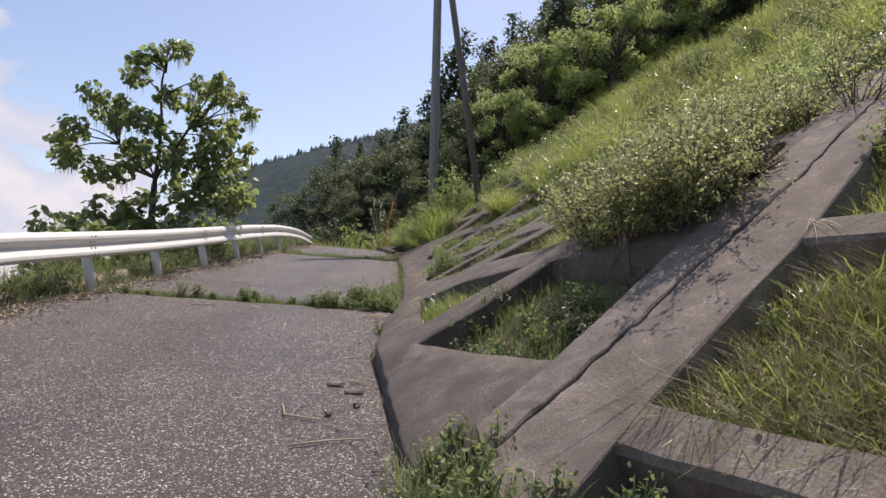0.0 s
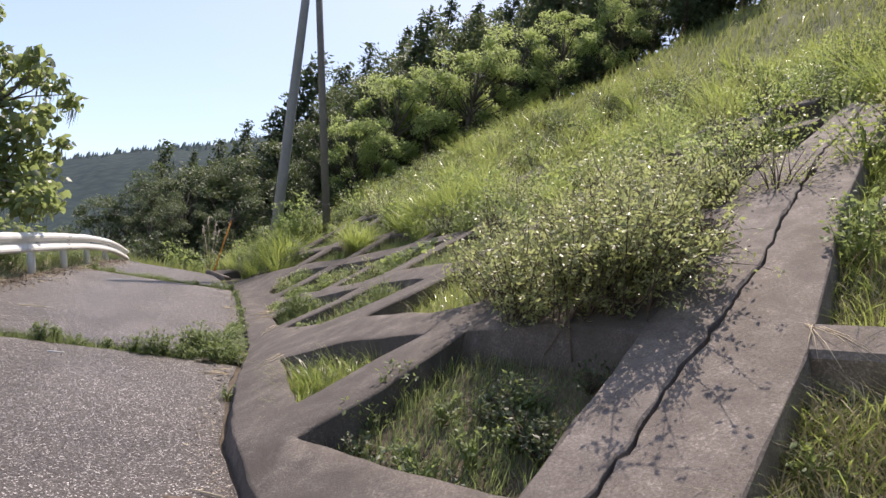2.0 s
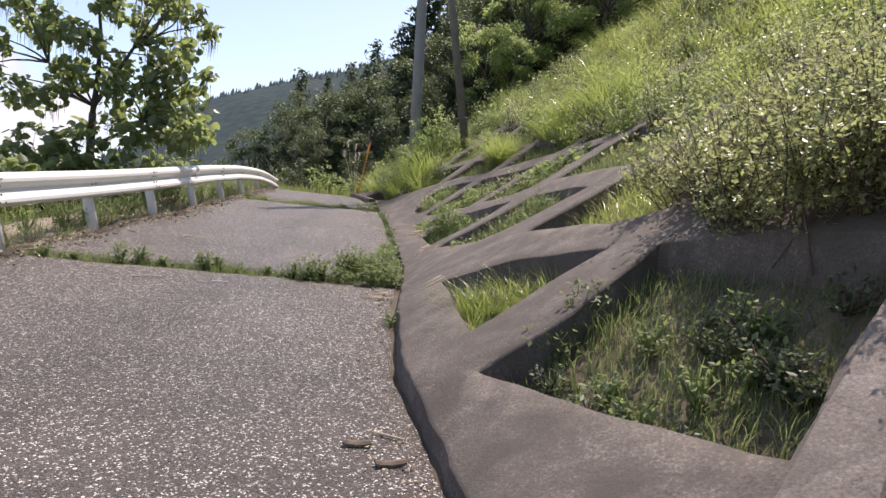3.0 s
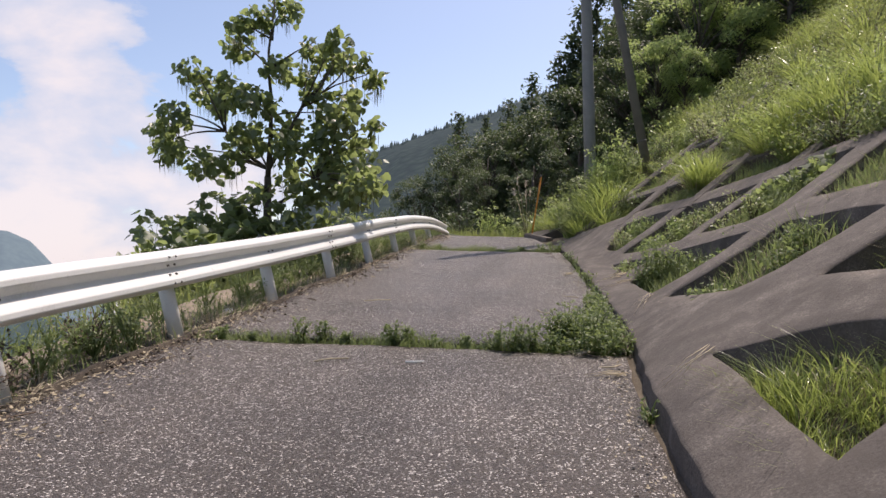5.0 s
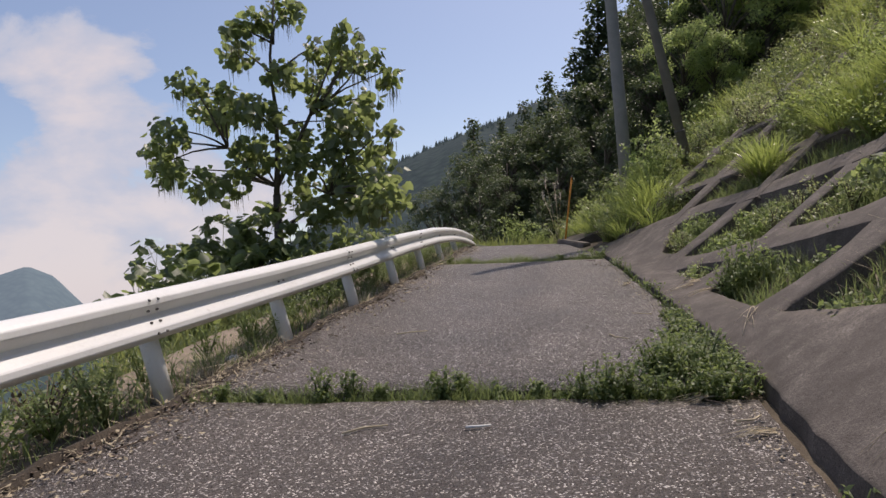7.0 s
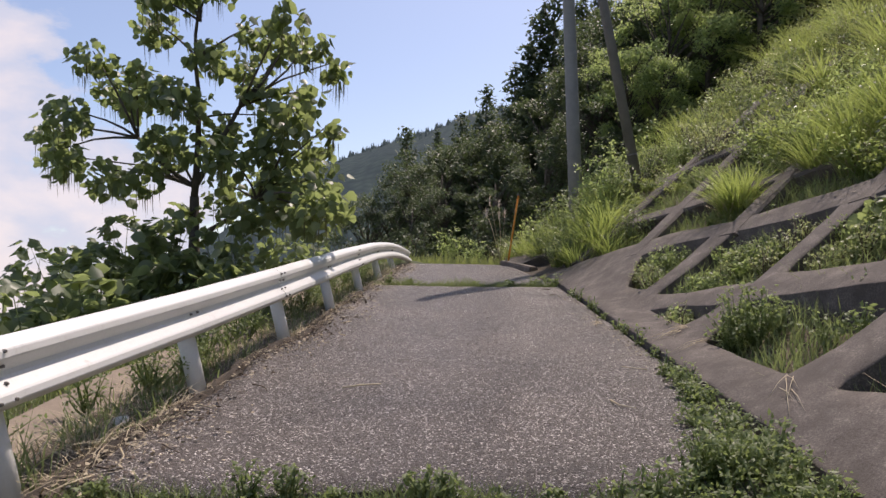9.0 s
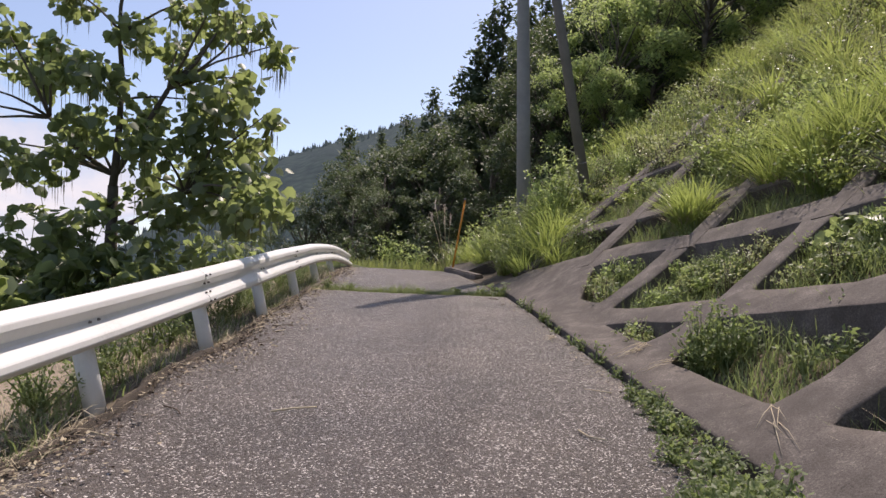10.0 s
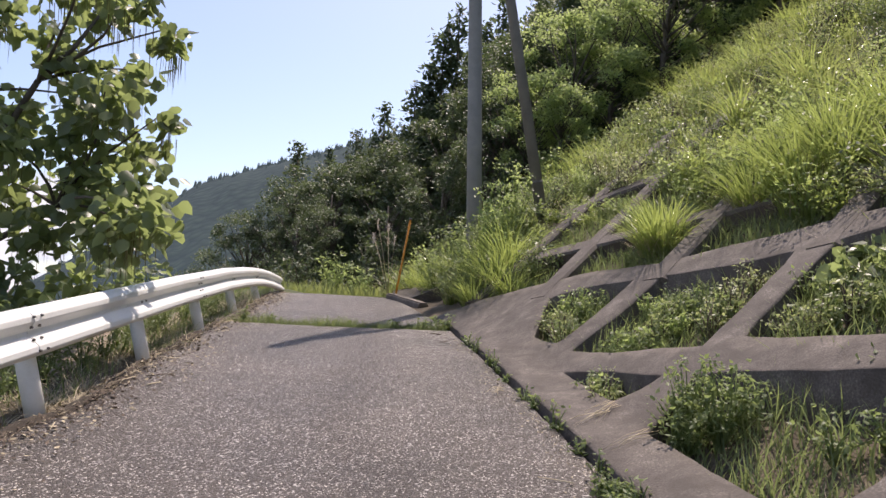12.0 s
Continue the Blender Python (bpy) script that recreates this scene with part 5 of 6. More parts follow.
for i in range(150):
    y = 7 + 25 * rng.random()
    x = float(upper_line(y)) + 0.5 + 10.5 * rng.random() ** 1.15
    if y < 12 and 3.6 < x < 7.8 or abs(x - 1.4) < 1.0 and 19 < y < 24.6 or i % 5 and not off_beams(np.array([x]), np.array([y]), 0.12)[0]:
        continue
    near = y < 16
    clump_of_grass(x, y, (0.7 if near else 0.85) + 0.5 * rng.random(), 120, M_PALEGRASS if rng.random() < 0.6 else M_GRASS, PAMPAS, spread=0.22, width=0.016 if near else 0.026, lean=(0.3, 1.3), straw=0.35)


def twiggy_bush(at, reach, rise, lean, stems, seed):
    """A sprawling bush: thin arching stems that fork, with small leaves set along them."""
    r = np.random.default_rng(seed)
    at = Vector(at)
    th = thing("bush", at, "sprawling twiggy bush with small glossy leaves", "bush")
    sets, pts = [], []
    for i in range(stems):
        a, k = r.random() * 2 * math.pi, 0.25 + 0.75 * r.random()
        tip = at + Vector((math.cos(a) * reach * k + lean[0] * k, math.sin(a) * reach * k + lean[1] * k, rise * (1.0 - 0.30 * k * k) * (0.65 + 0.45 * r.random())))
        mid = at.lerp(tip, 0.5) + Vector((0, 0, 0.22 * rise))
        root = at + Vector((r.normal(0, 0.12), r.normal(0, 0.12), -0.05))
        line = [root.lerp(mid, f).lerp(mid.lerp(tip, f), f) for f in (0, 0.25, 0.5, 0.75, 1)]
        sets.append(tube(line, [0.007, 0.006, 0.005, 0.004, 0.002], 4))
        for j in range(5):
            f = 0.35 + 0.6 * r.random()
            o = line[min(3, int(f * 4))].lerp(line[min(4, int(f * 4) + 1)], (f * 4) % 1)
            e = o + Vector((r.normal(0, 0.17), r.normal(0, 0.17), r.normal(0.05, 0.13)))
            sets.append(tube([o, o.lerp(e, 0.5) + Vector((0, 0, 0.02)), e], [0.003, 0.0025, 0.0012], 3))
            g = r.random(14)[:, None]
            pts.append(np.array(o) * (1 - g) + np.array(e) * g + r.normal(0, 0.018, (14, 3)))
        g = 0.3 + 0.7 * r.random(18)
        pts.append(np.array([line[min(3, int(q * 4))].lerp(line[min(4, int(q * 4) + 1)], (q * 4) % 1) for q in g * 0.999]) + r.normal(0, 0.022, (18, 3)))
    v, q, t = merge(*sets)
    tagged(big_mesh("stem", v, q, t, M_TWIG, th), "thin brown twigs", kind="stuff")
    p = np.concatenate(pts)
    v, q, t = leaves(p, r.uniform(0.024, 0.056, len(p)), 0.15, False, 0.7)
    tagged(big_mesh("foliage", v, q, t, M_BUSH, th), kind="stuff")


# the twiggy bush that hangs over the cells beside the rib
for i, (x, y, reach, rise, lx, ly, n) in enumerate(((1.45, 6.6, 0.55, 1.05, -0.2, -0.50, 24), (1.75, 6.15, 0.6, 1.25, -0.30, -0.60, 28), (2.0, 5.95, 0.55, 1.3, -0.25, -0.62, 30), (2.2, 6.2, 0.65, 1.25, -0.2, -0.60, 32), (2.45, 6.35, 0.6, 1.15, -0.15, -0.60, 36), (2.75, 6.95, 0.5, 0.95, -0.15, -0.35, 28), (3.05, 7.4, 0.45, 0.8, -0.1, -0.15, 20), (1.75, 7.1, 0.65, 1.0, -0.25, -0.2, 32), (2.25, 7.0, 0.7, 1.25, -0.1, -0.3, 36),
                                                  (2.8, 7.5, 0.7, 1.2, 0, -0.2, 34), (2.1, 7.9, 0.65, 0.9, -0.2, 0, 30), (1.65, 7.65, 0.5, 0.7, -0.2, 0, 24), (2.7, 8.3, 0.7, 1.0, -0.1, 0, 32), (3.4, 7.9, 0.7, 1.05, 0.1, -0.1, 34), (3.5, 8.7, 0.7, 0.95, 0, 0, 30), (4.1, 8.3, 0.6, 0.8, 0.1, 0, 24))):
    twiggy_bush((x, y, land(x, y)), reach * 0.95, rise * 0.88, (lx, ly), n, 40 + i)
for x, y, w, hh in ((1.6, 6.6, 0.4, 0.32), (2.0, 6.25, 0.4, 0.35), (2.4, 5.95, 0.35, 0.32), (2.75, 6.2, 0.35, 0.4), (2.2, 6.6, 0.45, 0.45), (1.5, 7.0, 0.35, 0.3), (2.9, 6.5, 0.35, 0.4)):
    shrub((x, y, land(x, y) + 0.25), w, w, hh, 200, 0.034, M_TWIG, "dead brown twigs under the sprawling bush", "bush", "bush", stems=40)
# leafy mounds among the grass of the upper slope
for i in range(330):
    y = 6.5 + 25 * rng.random()
    x = float(upper_line(y)) + 0.2 + 9.5 * rng.random() ** 1.2
    if y < 9.5 and x < 4.6 or y < 12 and 4.0 < x < 7.6 and i % 3 or abs(x - 1.4) < 0.8 and 20 < y < 24.6:
        continue
    s = 0.38 + 0.40 * rng.random()
    shrub((x, y, land(x, y)), s * 1.15, s * 1.15, s * 1.6, 460, 0.066, (M_WEED, M_BUSH, M_BRIGHT, M_FOREST, M_PALEGRASS)[i % 5], "sunlit leafy mound among tall slope grass", "bush", "bush", stems=16)
# fine-leaved growth spreading from the bush over the grid
for i in range(64):
    y = 7.2 + 8.5 * rng.random()
    x = 2.2 + 4.6 * rng.random() + 0.05 * (y - 7)
    if y < 9.2 and x > 1.05 * (y - 3.6) + 0.6:
        continue
    s = 0.32 + 0.28 * rng.random()
    shrub((x, y, land(x, y) + 0.05), s * 1.3, s * 1.3, s * 1.35, 420, 0.045, (M_BUSH, M_WEED, M_BUSH, M_BRIGHT)[i % 4], "fine-leaved scrub spreading over the concrete grid", "bush", "bush", stems=18)
# low plants in the cells
for x, y, w, hh, n, s in ((0.3, 13.4, 0.25, 0.4, 260, 0.05), (-0.1, 15.0, 0.18, 0.28, 110, 0.055), (0.15, 14.7, 0.16, 0.25, 90, 0.055), (0.45, 15.6, 0.3, 0.35, 220, 0.06), (0.8, 15.9, 0.32, 0.38, 240, 0.06), (1.1, 15.4, 0.3, 0.35, 200, 0.06),
                        (0.05, 17.0, 0.3, 0.3, 180, 0.06), (0.3, 17.6, 0.3, 0.3, 160, 0.06), (0.3, 6.2, 0.22, 0.35, 170, 0.05), (0.55, 6.4, 0.2, 0.4, 170, 0.05), (0.8, 5.2, 0.25, 0.3, 130, 0.05), (1.2, 5.5, 0.25, 0.3, 130, 0.05), (1.0, 12.9, 0.3, 0.3, 150, 0.06), (0.6, 12.4, 0.25, 0.28, 130, 0.06), (0.2, 10.6, 0.3, 0.3, 180, 0.06), (0.8, 10.6, 0.3, 0.35, 180, 0.06),
                        (1.5, 13.9, 0.25, 0.3, 160, 0.06), (3.6, 5.5, 0.32, 0.6, 360, 0.06), (3.9, 5.9, 0.3, 0.5, 300, 0.06), (5.6, 6.7, 0.4, 0.5, 260, 0.07), (4.5, 8.6, 0.28, 0.35, 160, 0.06), (5.6, 9.0, 0.28, 0.35, 160, 0.06), (1.5, 2.9, 0.2, 0.3, 140, 0.05), (0.95, 2.9, 0.2, 0.3, 140, 0.05), (2.0, 4.0, 0.18, 0.22, 90, 0.05)):
    shrub((x, y, land(x, y)), w, w, hh, n, s, M_WEED, "leafy green plant growing in a grid cell", "weed", "weed", stems=12)
for x, y in ((-0.08, 13.5), (0.08, 13.3), (0.0, 13.7)):
    shrub((x, y, land(x, y)), 0.30, 0.30, 0.72, 520, 0.052, M_WEED, "dense small bush with glossy leaves in a cell corner", "bush", "bush", stems=16)
for x, y in ((1.75, 14.35), (2.05, 14.2), (2.3, 14.0), (2.0, 14.6), (2.5, 14.4)):
    shrub((x, y, land(x, y) + 0.1), 0.26, 0.26, 0.30, 46, 0.16, M_CATALPA, "broad-leaved vine spilling over a concrete beam", "vine", "vine", True, 7, 0.5)

hole = np.array(HOLES[1])
for i in range(16):
    x, y = hole[int(rng.random() * len(hole))] * (k := 0.1 + 0.65 * rng.random()) + hole.mean(0) * (1 - k)
    clump_of_grass(x, y, 0.26 + 0.14 * rng.random(), 90, M_PALEGRASS, "tuft of fresh grass filling a small grid cell", spread=0.14, width=0.006, lean=(0.3, 1.4), straw=0.1)
for cell, n in ((6, 16), (8, 9), (7, 12), (5, 5)):
    hole = np.array(HOLES[cell])
    for i in range(n):
        x, y = hole[int(rng.random() * len(hole))] * (k := 0.15 + 0.6 * rng.random()) + hole.mean(0) * (1 - k)
        s = 0.17 + 0.13 * rng.random()
        shrub((x, y, land(x, y)), s, s, s * 1.5 + 0.06, 210, 0.048, (M_WEED, M_BUSH, M_BRIGHT)[i % 3], "leafy grey-green plant filling a grid cell", "weed", "weed", stems=11)
for x, y, n in ((0.05, 3.45, 90), (0.25, 3.7, 80), (-0.05, 3.1, 90), (0.45, 3.45, 80), (0.3, 3.15, 90), (0.1, 2.8, 90), (0.55, 3.0, 70), (-0.1, 3.75, 50)):
    clump_of_grass(x, y, 0.30 + 0.1 * rng.random(), n, M_CELLGRASS, "small grass tuft at the foot of the rib", spread=0.12, width=0.008)
for i in range(34):
    y = 9.8 + 9 * rng.random()
    x = float(toe_top(y)) + 0.25 + 1.9 * rng.random()
    if not off_beams(np.array([x]), np.array([y]), 0.08)[0]:
        continue
    s = 0.18 + 0.12 * rng.random()
    shrub((x, y, land(x, y)), s, s, s * 1.3 + 0.08, 130, 0.05, M_WEED, "leafy green plant growing in a grid cell", "weed", "weed", stems=9)
for i in range(36):
    x, y = 0.9 + 3.4 * rng.random(), 1.6 + 3.2 * rng.random()
    if in_low_cell(x, y) or not off_beams(np.array([x]), np.array([y]), 0.08)[0]:
        continue
    clump_of_grass(x, y, 0.34 + 0.2 * rng.random(), 150, (M_CELLGRASS, M_PALEGRASS)[i % 2], "tuft of long grass bending in a grid cell", spread=0.22, width=0.005, straw=0.9, lean=(0.3, 1.5))
# plants below the bush: M_FOREST's darker leaves stand in for the cell's shade
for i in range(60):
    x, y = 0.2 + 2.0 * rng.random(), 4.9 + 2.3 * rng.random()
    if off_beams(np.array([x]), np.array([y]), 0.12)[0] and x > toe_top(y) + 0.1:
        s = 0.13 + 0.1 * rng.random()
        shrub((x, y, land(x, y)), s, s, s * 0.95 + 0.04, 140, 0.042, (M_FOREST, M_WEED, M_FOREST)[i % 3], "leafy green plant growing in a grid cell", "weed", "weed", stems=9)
# shrubs at the pole's foot and along the lane beyond
for x, y, w, hh, n, s, m in ((0.0, 22.6, 0.6, 2.25, 1100, 0.085, M_BRIGHT), (-0.35, 22.5, 0.5, 2.1, 900, 0.085, M_BRIGHT), (0.4, 23.1, 0.5, 1.9, 800, 0.085, M_WEED), (-0.8, 22.9, 0.5, 1.6, 600, 0.085, M_WEED), (-1.3, 24.0, 0.5, 1.1, 400, 0.09, M_WEED), (-1.0, 25.4, 0.6, 1.6, 500, 0.10, M_WEED), (-1.5, 26.3, 0.6, 1.5, 500, 0.10, M_BRIGHT), (-0.3, 26.0, 0.7, 1.7, 500, 0.10, M_WEED), (0.4, 24.4, 0.5, 1.5, 500, 0.10, M_BRIGHT), (-0.35, 23.7, 0.55, 1.5, 700, 0.10, M_WEED), (0.05, 23.9, 0.5, 1.35, 500, 0.10, M_WEED), (-0.05, 24.8, 0.6, 1.3, 400, 0.10, M_WEED), (0.9, 25.2, 0.7, 0.9, 400, 0.09, M_WEED), (-4.2, 31.5, 0.9, 1.5, 520, 0.13, M_BRIGHT), (-3.3, 31.0, 0.7, 1.0, 360, 0.12, M_BRIGHT), (-2.0, 31.5, 1.1, 1.8, 700, 0.13, M_FOREST),
                          (-0.4, 31, 1.1, 2.0, 700, 0.13, M_FOREST), (-5.6, 33, 1.2, 1.6, 600, 0.14, M_FOREST), (-7.2, 35, 1.3, 1.8, 600, 0.14, M_FOREST), (1.2, 30.5, 1.0, 1.7, 600, 0.13, M_FOREST), (2.6, 31.2, 1.1, 1.9, 600, 0.13, M_BRIGHT), (-8.8, 37, 1.4, 2.2, 600, 0.15, M_FOREST), (-3.0, 33.5, 1.2, 2.4, 700, 0.14, M_FOREST), (0.2, 33, 1.2, 2.4, 700, 0.14, M_FOREST), (-10.5, 39, 1.5, 2.2, 600, 0.15, M_FOREST), (4.2, 32.4, 1.1, 1.7, 600, 0.14, M_BRIGHT)):
    shrub((x, y, land(x, y)), w, w, hh, n, s, m, "dense green shrub at the lane's end" if m is M_FOREST else "sunlit leafy shrub among tall grass", stems=16)
for i in range(16):
    y = 20.4 + 5.6 * rng.random()
    x = float(toe_top(y)) - 0.05 + 1.5 * rng.random()
    s = 0.30 + 0.25 * rng.random()
    shrub((x, y, land(x, y)), s, s, s * 2.0, 300, 0.075, (M_WEED, M_BRIGHT, M_CELLGRASS)[i % 3], "sunlit leafy shrub among tall grass", stems=14)
# low growth about the strut's foot
for i in range(22):
    y = 19.2 + 5.2 * rng.random()
    x = 0.5 + 1.8 * rng.random()
    s = 0.22 + 0.16 * rng.random()
    shrub((x, y, land(x, y)), s * 1.2, s * 1.2, s * 1.3, 220, 0.06, (M_WEED, M_BRIGHT, M_PALEGRASS)[i % 3], "low leafy growth about the strut pole's foot", stems=12)
# undergrowth below the young tree, behind the rail
for x, y, w, hh, n, s in ((-9.8, 17.0, 0.8, 3.2, 460, 0.2), (-9.0, 16.7, 0.8, 3.0, 460, 0.2), (-8.2, 16.5, 0.8, 2.9, 460, 0.2), (-7.4, 16.2, 0.8, 2.4, 460, 0.2), (-8.6, 17.6, 0.8, 3.3, 420, 0.2), (-7.8, 17.2, 0.8, 2.9, 420, 0.2), (-6.7, 16.8, 0.7, 2.0, 300, 0.19), (-8.7, 15.4, 0.8, 2.5, 280, 0.2), (-7.6, 14.9, 0.7, 1.7, 260, 0.19), (-6.5, 18.6, 0.7, 1.7, 260, 0.18), (-10.6, 17.4, 0.8, 3.2, 260, 0.2), (-6.3, 15.6, 0.5, 1.2, 220, 0.16), (-6.4, 20.0, 0.7, 1.4, 240, 0.16), (-6.8, 13.2, 0.5, 1.35, 150, 0.18), (-7.3, 12.6, 0.5, 1.6, 150, 0.18)):
    shrub((x, y, land(x, y)), w, w, hh, n, s, M_CATALPA, "broad-leaved sapling on the bank behind the rail", "sapling", "sapling", True, 12, 0.6)
for i in range(52):
    y = 4.6 + 18 * i / 51 + rng.normal(0, 0.15)
    if 10.2 < y < 11.2:
        continue
    x = -5.28 - 0.35 * rng.random()
    s = 0.22 + 0.22 * rng.random()
    shrub((x, y, land(x, y)), s * 0.8, s, s + 0.12, int(140 + 480 * s), 0.040, M_WEED, "leafy weed at the guard rail's foot", "weed", "weed", stems=10)


for i in range(18):
    y = 4.4 + 5.2 * rng.random()
    x = -5.02 - 0.5 * rng.random()
    s = 0.24 + 0.20 * rng.random()
    shrub((x, y, land(x, y)), s * 0.8, s, s + 0.10, int(160 + 420 * s), 0.042, (M_WEED, M_WEED, M_CELLGRASS, M_TWIG)[i % 4], "leafy weed at the guard rail's foot" if i % 4 < 3 else "withered brown weed at the guard rail's foot", "weed", "weed", stems=10)
for i in range(26):
    y = 9.6 + 12 * rng.random()
    x = -4.93 - 0.35 * rng.random()
    clump_of_grass(x, y, 0.16 + 0.16 * rng.random(), 60, (M_STRAW, M_CELLGRASS, M_STRAW)[i % 3], "dry grass tuft at the asphalt edge" if i % 3 != 1 else "green grass tuft at the asphalt edge", spread=0.12, width=0.006, lean=(0.5, 1.6), straw=0.6)


for x, y in ((-6.1, 10.6), (-6.2, 10.9), (-6.0, 10.3)):
    clump_of_grass(x, y, 1.05, 16, M_GRASS, "tall thin reed grass standing behind the guard rail", spread=0.14, width=0.010, lean=(0.15, 0.7), straw=0.5)


def pampas(x, y):
    th = clump_of_grass(x, y, 0.9, 40, M_GRASS, "flowering pampas grass with pale plumes beside the marker pole", "pampas_grass", 0.15)
    at = Vector((x, y, land(x, y)))
    for i in range(6):
        a = rng.random() * 6.28
        top = at + Vector((0.30 * math.cos(a) - 0.15, 0.25 * math.sin(a), 1.35 + 0.45 * rng.random()))
        v, q, t = tube([at, at.lerp(top, 0.6) + Vector((0, 0, 0.1)), top], [0.006, 0.005, 0.003], 4)
        big_mesh("stalk", v, q, t, M_STRAW, th)
        p = top + Vector((0, 0, -0.05))
        n = 34
        base = np.array([p.x, p.y, p.z]) + np.c_[np.zeros(n), np.zeros(n), rng.uniform(-0.1, 0.12, n)]
        v, q, t = blades(base, rng.uniform(0.06, 0.15, n), np.full(n, 0.012), rng.uniform(0.3, 1.2, n))
        big_mesh("plume", v, q, t, M_PLUME, th)


pampas(-2.35, 25.3)

# ---- small things on the lane ----


def straw_bunch(x, y, z, n, length, label="bleached dry grass trailing over concrete"):
    th = thing("straw_bunch", (x, y, z), label, "dry grass")
    sets = []
    a0 = 3.6 + 0.9 * rng.random()
    for i in range(n):
        a = a0 + rng.normal(0, 0.20)
        e = Vector((x + math.cos(a) * length * (0.5 + 0.6 * rng.random()), y + math.sin(a) * length * (0.5 + 0.6 * rng.random()), z + 0.01))
        e.z = (frame_z(e.x, e.y) if e.x > edge_right(e.y) + 0.07 and z > 0.02 else 0.0) + 0.015
        m = Vector((x, y, z)).lerp(e, 0.5) + Vector((0, 0, 0.012 + 0.02 * rng.random()))
        o = Vector((x + rng.normal(0, 0.03), y + rng.normal(0, 0.05), z))
        sets.append(tube([o, m + (o - Vector((x, y, z))) * 0.5, e], [0.0026, 0.0026, 0.0012], 4))
    v, q, t = merge(*sets)
    tagged(big_mesh("straw", v, q, t, M_STRAW, th), kind="stuff")


for x, y, n in ((-0.95, 9.9, 12), (-0.75, 9.2, 10), (2.55, 4.75, 6), (-1.1, 15.6, 10), (-0.30, 14.48, 9), (-0.38, 14.36, 6), (-0.24, 11.78, 4), (-0.34, 11.60, 3), (-0.28, 13.62, 5), (-0.22, 8.60, 4)):
    z = frame_z(x, y) + 0.02 if x > edge_right(y) + 0.07 else 0.01
    straw_bunch(x, y, z, n, 0.34 if z < 0.02 else 0.52)


def twig(x, y, length, yaw, material, label, r=0.008):
    z = 0.012 + r
    d = Vector((math.cos(yaw), math.sin(yaw), 0))
    a = Vector((x, y, z))
    s = Vector((-d.y, d.x, 0)) * length * 0.12 * rng.normal()
    v, q, t = tube([a, a + d * length * 0.5 + s, a + d * length], [r, r * 0.9, r * 0.6], 6)
    ob = big_mesh("twig", v, q, t, material)
    tagged(ob, label, "twig")


twig(-2.55, 9.15, 0.16, 0.3, M_PAPER, "short bleached stick lying on asphalt", 0.010)
twig(-3.75, 12.0, 0.34, 0.5, M_STRAW, "thin dry stalk lying on asphalt")
twig(-1.55, 11.9, 0.25, -0.9, M_STRAW, "thin dry stalk lying on asphalt")
twig(-3.3, 9.0, 0.3, 0.6, M_STRAW, "thin dry stalk lying on asphalt")
twig(-0.85, 4.05, 0.5, 0.5, M_STRAW, "curved dry stalk lying on asphalt")
twig(-0.75, 4.6, 0.45, 2.4, M_STRAW, "curved dry stalk lying on asphalt")
for i in range(46):
    left = rng.random() < 0.65
    y = 5 + 15 * rng.random()
    x = edge_left(y) + 0.30 * rng.random() ** 1.5 if left else float(edge_right(y)) - 0.08 - 0.22 * rng.random() ** 1.5
    twig(x, y, 0.08 + 0.25 * rng.random(), rng.random() * 6.28, M_STRAW if rng.random() < 0.6 else M_TWIG, "dry plant litter at the asphalt edge", 0.004 + 0.004 * rng.random())


def bark_piece(x, y, length, yaw):
    bm = bmesh.new()
    bmesh.ops.create_grid(bm, x_segments=8, y_segments=3, size=0.5)
    for v in bm.verts:
        v.co = Vector((v.co.x * length, v.co.y * 0.05 * (1 - 0.5 * abs(v.co.x)), 0.018 - 0.05 * v.co.y ** 2 + 0.02 * abs(v.co.x) + 0.004 * noise.noise(v.co * 9)))
    r = bmesh.ops.extrude_face_region(bm, geom=bm.faces[:])
    bmesh.ops.translate(bm, verts=[g for g in r["geom"] if isinstance(g, bmesh.types.BMVert)], vec=(0, 0, 0.012))
    bmesh.ops.recalc_face_normals(bm, faces=bm.faces)
    bmesh.ops.transform(bm, matrix=pose(x, y, 0.0, 0, 0, math.degrees(yaw)), verts=bm.verts)
    tagged(part("bark_piece", bm, M_TWIG, None), "curled dark bark strip lying on asphalt", "bark")


for x, y, l, a in ((-0.80, 5.55, 0.15, 0.1), (-0.62, 5.35, 0.16, 0.3), (-0.72, 4.75, 0.05, 0.6), (-0.55, 5.0, 0.05, 1.2)):
    bark_piece(x, y, l, a)


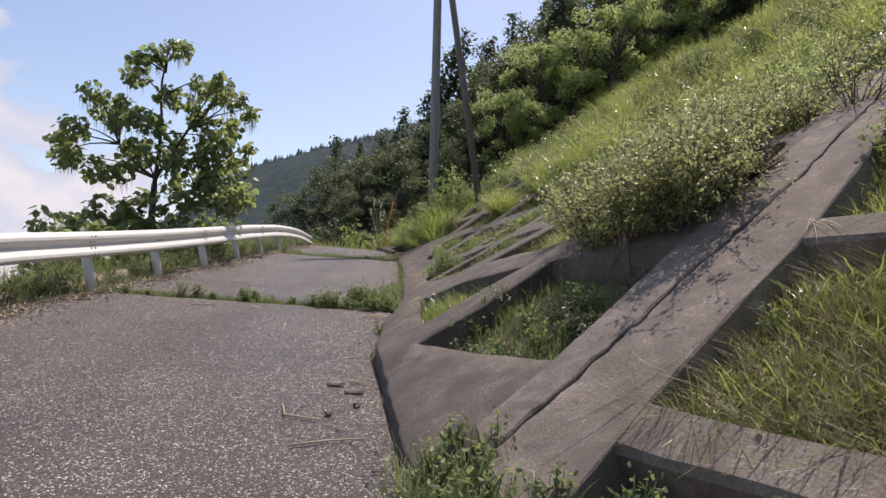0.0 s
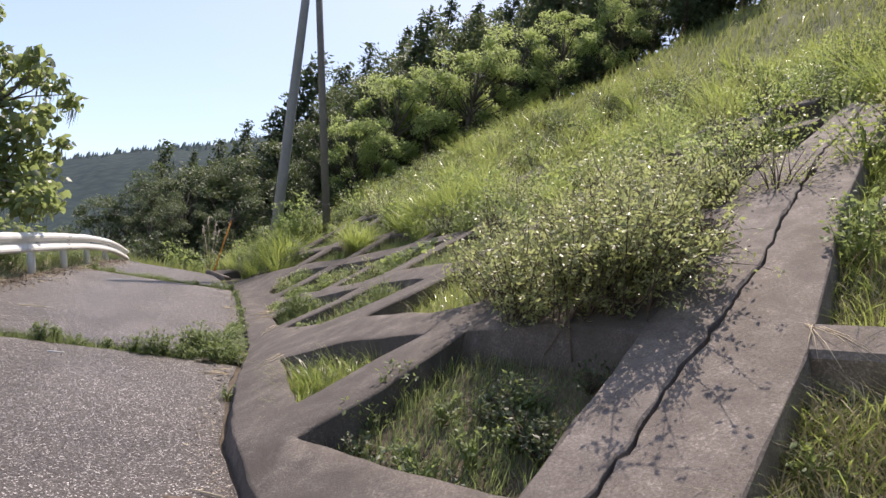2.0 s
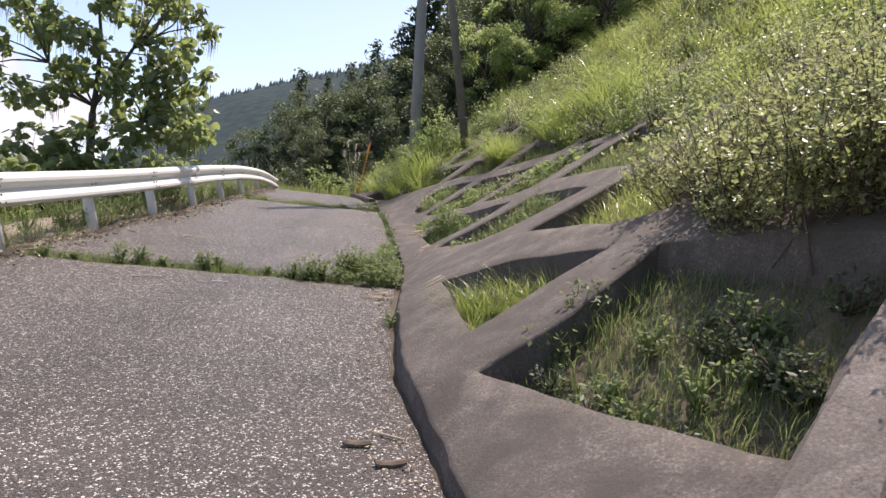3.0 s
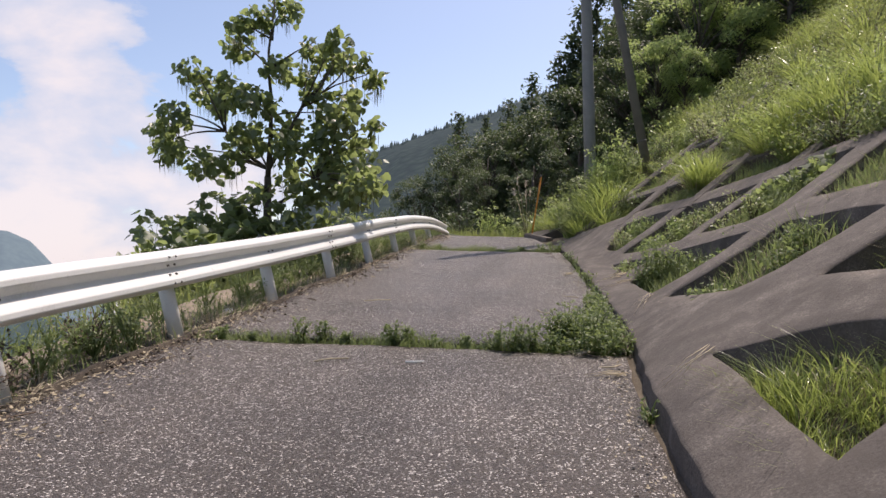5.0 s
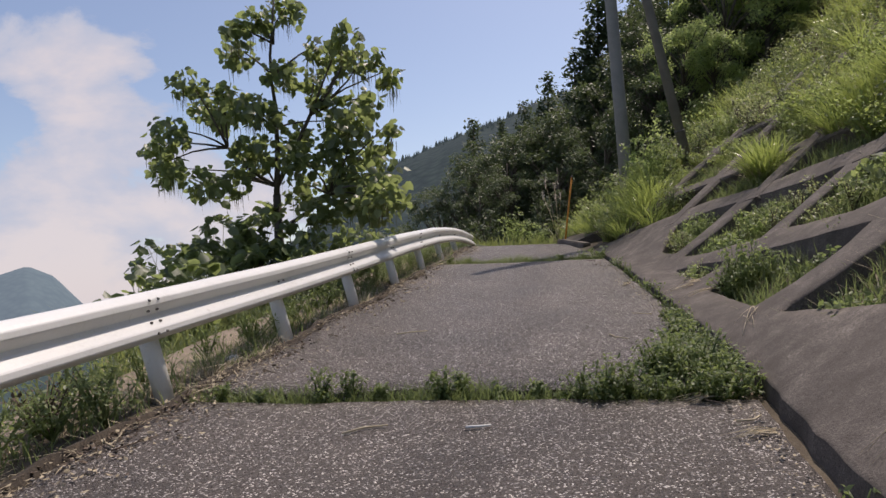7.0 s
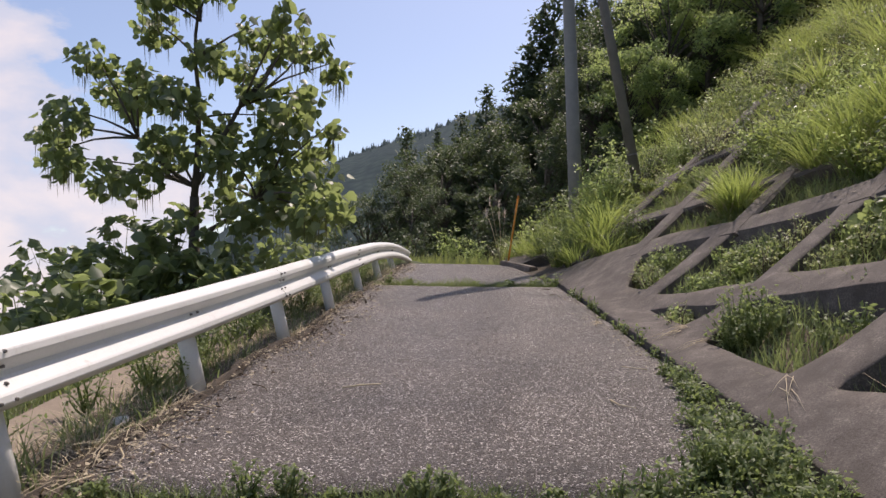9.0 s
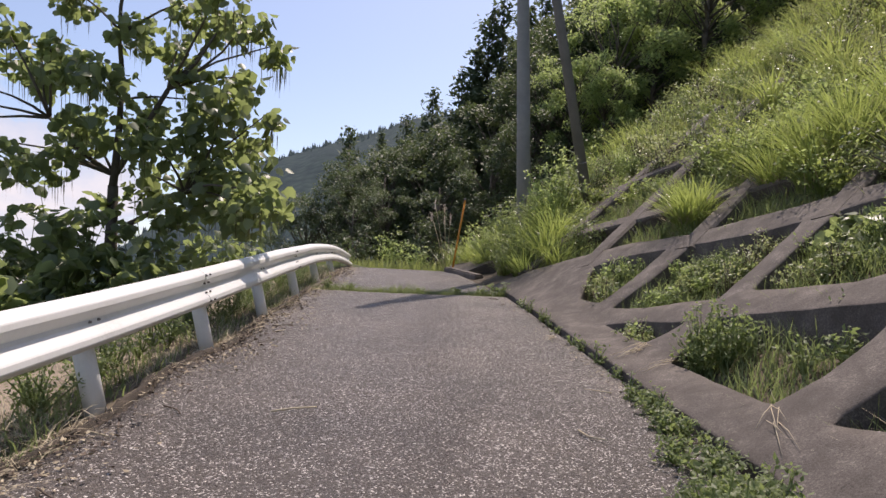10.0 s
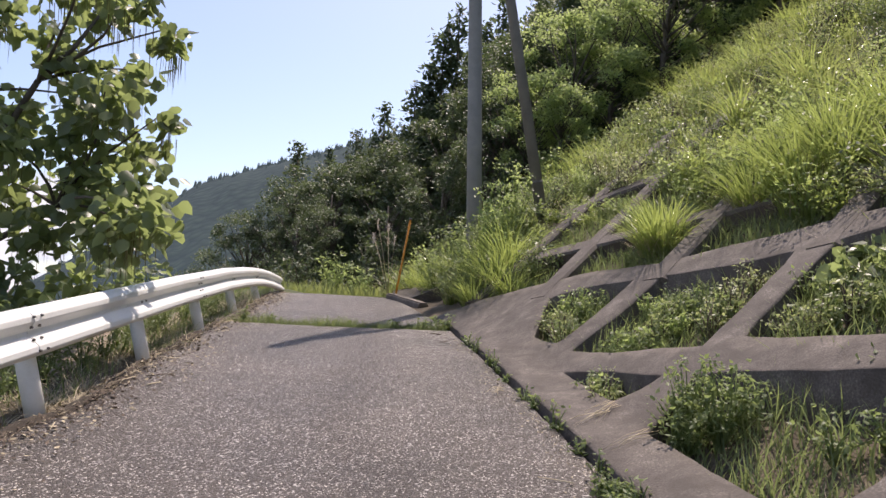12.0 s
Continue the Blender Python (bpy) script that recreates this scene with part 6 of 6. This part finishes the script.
def leaf_litter(n, x0, spread, y0, y1, seed):
    y = rng.uniform(y0, y1, n)
    y = y[patchy(y * 0 + seed, y, 0.9, seed) + 0.25 * rng.random(len(y)) > 0.55]
    x = np.array([edge_left(b) for b in y]) if x0 < -4 else edge_right(y) - 0.06
    x = x + np.abs(rng.normal(0, spread, len(y))) * (1 if x0 < -4 else -1) - 0.1 * (x0 < -4)
    v, q, t = leaves(np.c_[x, y, rng.uniform(0.008, 0.03, len(y))], rng.uniform(0.018, 0.055, len(y)) * (1 if x0 < -4 else 0.6), 0.0, False, 0.2)
    o = big_mesh("leaf_litter", v, q, t, M_STRAW if seed > 5 else M_TWIG)
    tagged(o, "brown leaf litter strewn along the asphalt edge", "leaf litter", kind="stuff")


leaf_litter(4200, -5, 0.22, 5, 24, 2.0)
leaf_litter(2600, -5, 0.30, 5, 24, 7.0)
leaf_litter(350, 0, 0.09, 4, 20, 3.0)
leaf_litter(900, 0, 0.12, 4, 20, 8.0)


def pebbles():
    bm = bmesh.new()
    for i in range(170):
        left = rng.random() < 0.6
        y = 3 + 19 * rng.random()
        x = edge_left(y) + 0.25 * rng.random() ** 1.5 if left else float(edge_right(y)) - 0.05 - 0.2 * rng.random() ** 1.5
        r = 0.007 + 0.014 * rng.random() ** 2
        bmesh.ops.create_icosphere(bm, subdivisions=1, radius=r, matrix=Matrix.Translation((x, y, 0.01 + r * 0.4)) @ Matrix.Diagonal((1, 0.8, 0.6, 1)))
    tagged(part("pebbles", bm, M_STONE, None), "loose pebbles along the asphalt edges", "gravel", kind="stuff")


pebbles()


def scrap():
    bm = bmesh.new()
    bmesh.ops.create_icosphere(bm, subdivisions=2, radius=0.05, matrix=Matrix.Translation((-5.12, 11.0, 0.0)) @ Matrix.Diagonal((1.1, 0.8, 0.8, 1)))
    for v in bm.verts:
        v.co += Vector((1, 1, 1)) * 0.02 * noise.noise(v.co * 40)
    tagged(part("litter", bm, M_PAPER, None), "crumpled white scrap of litter by the edging", "litter")


scrap()
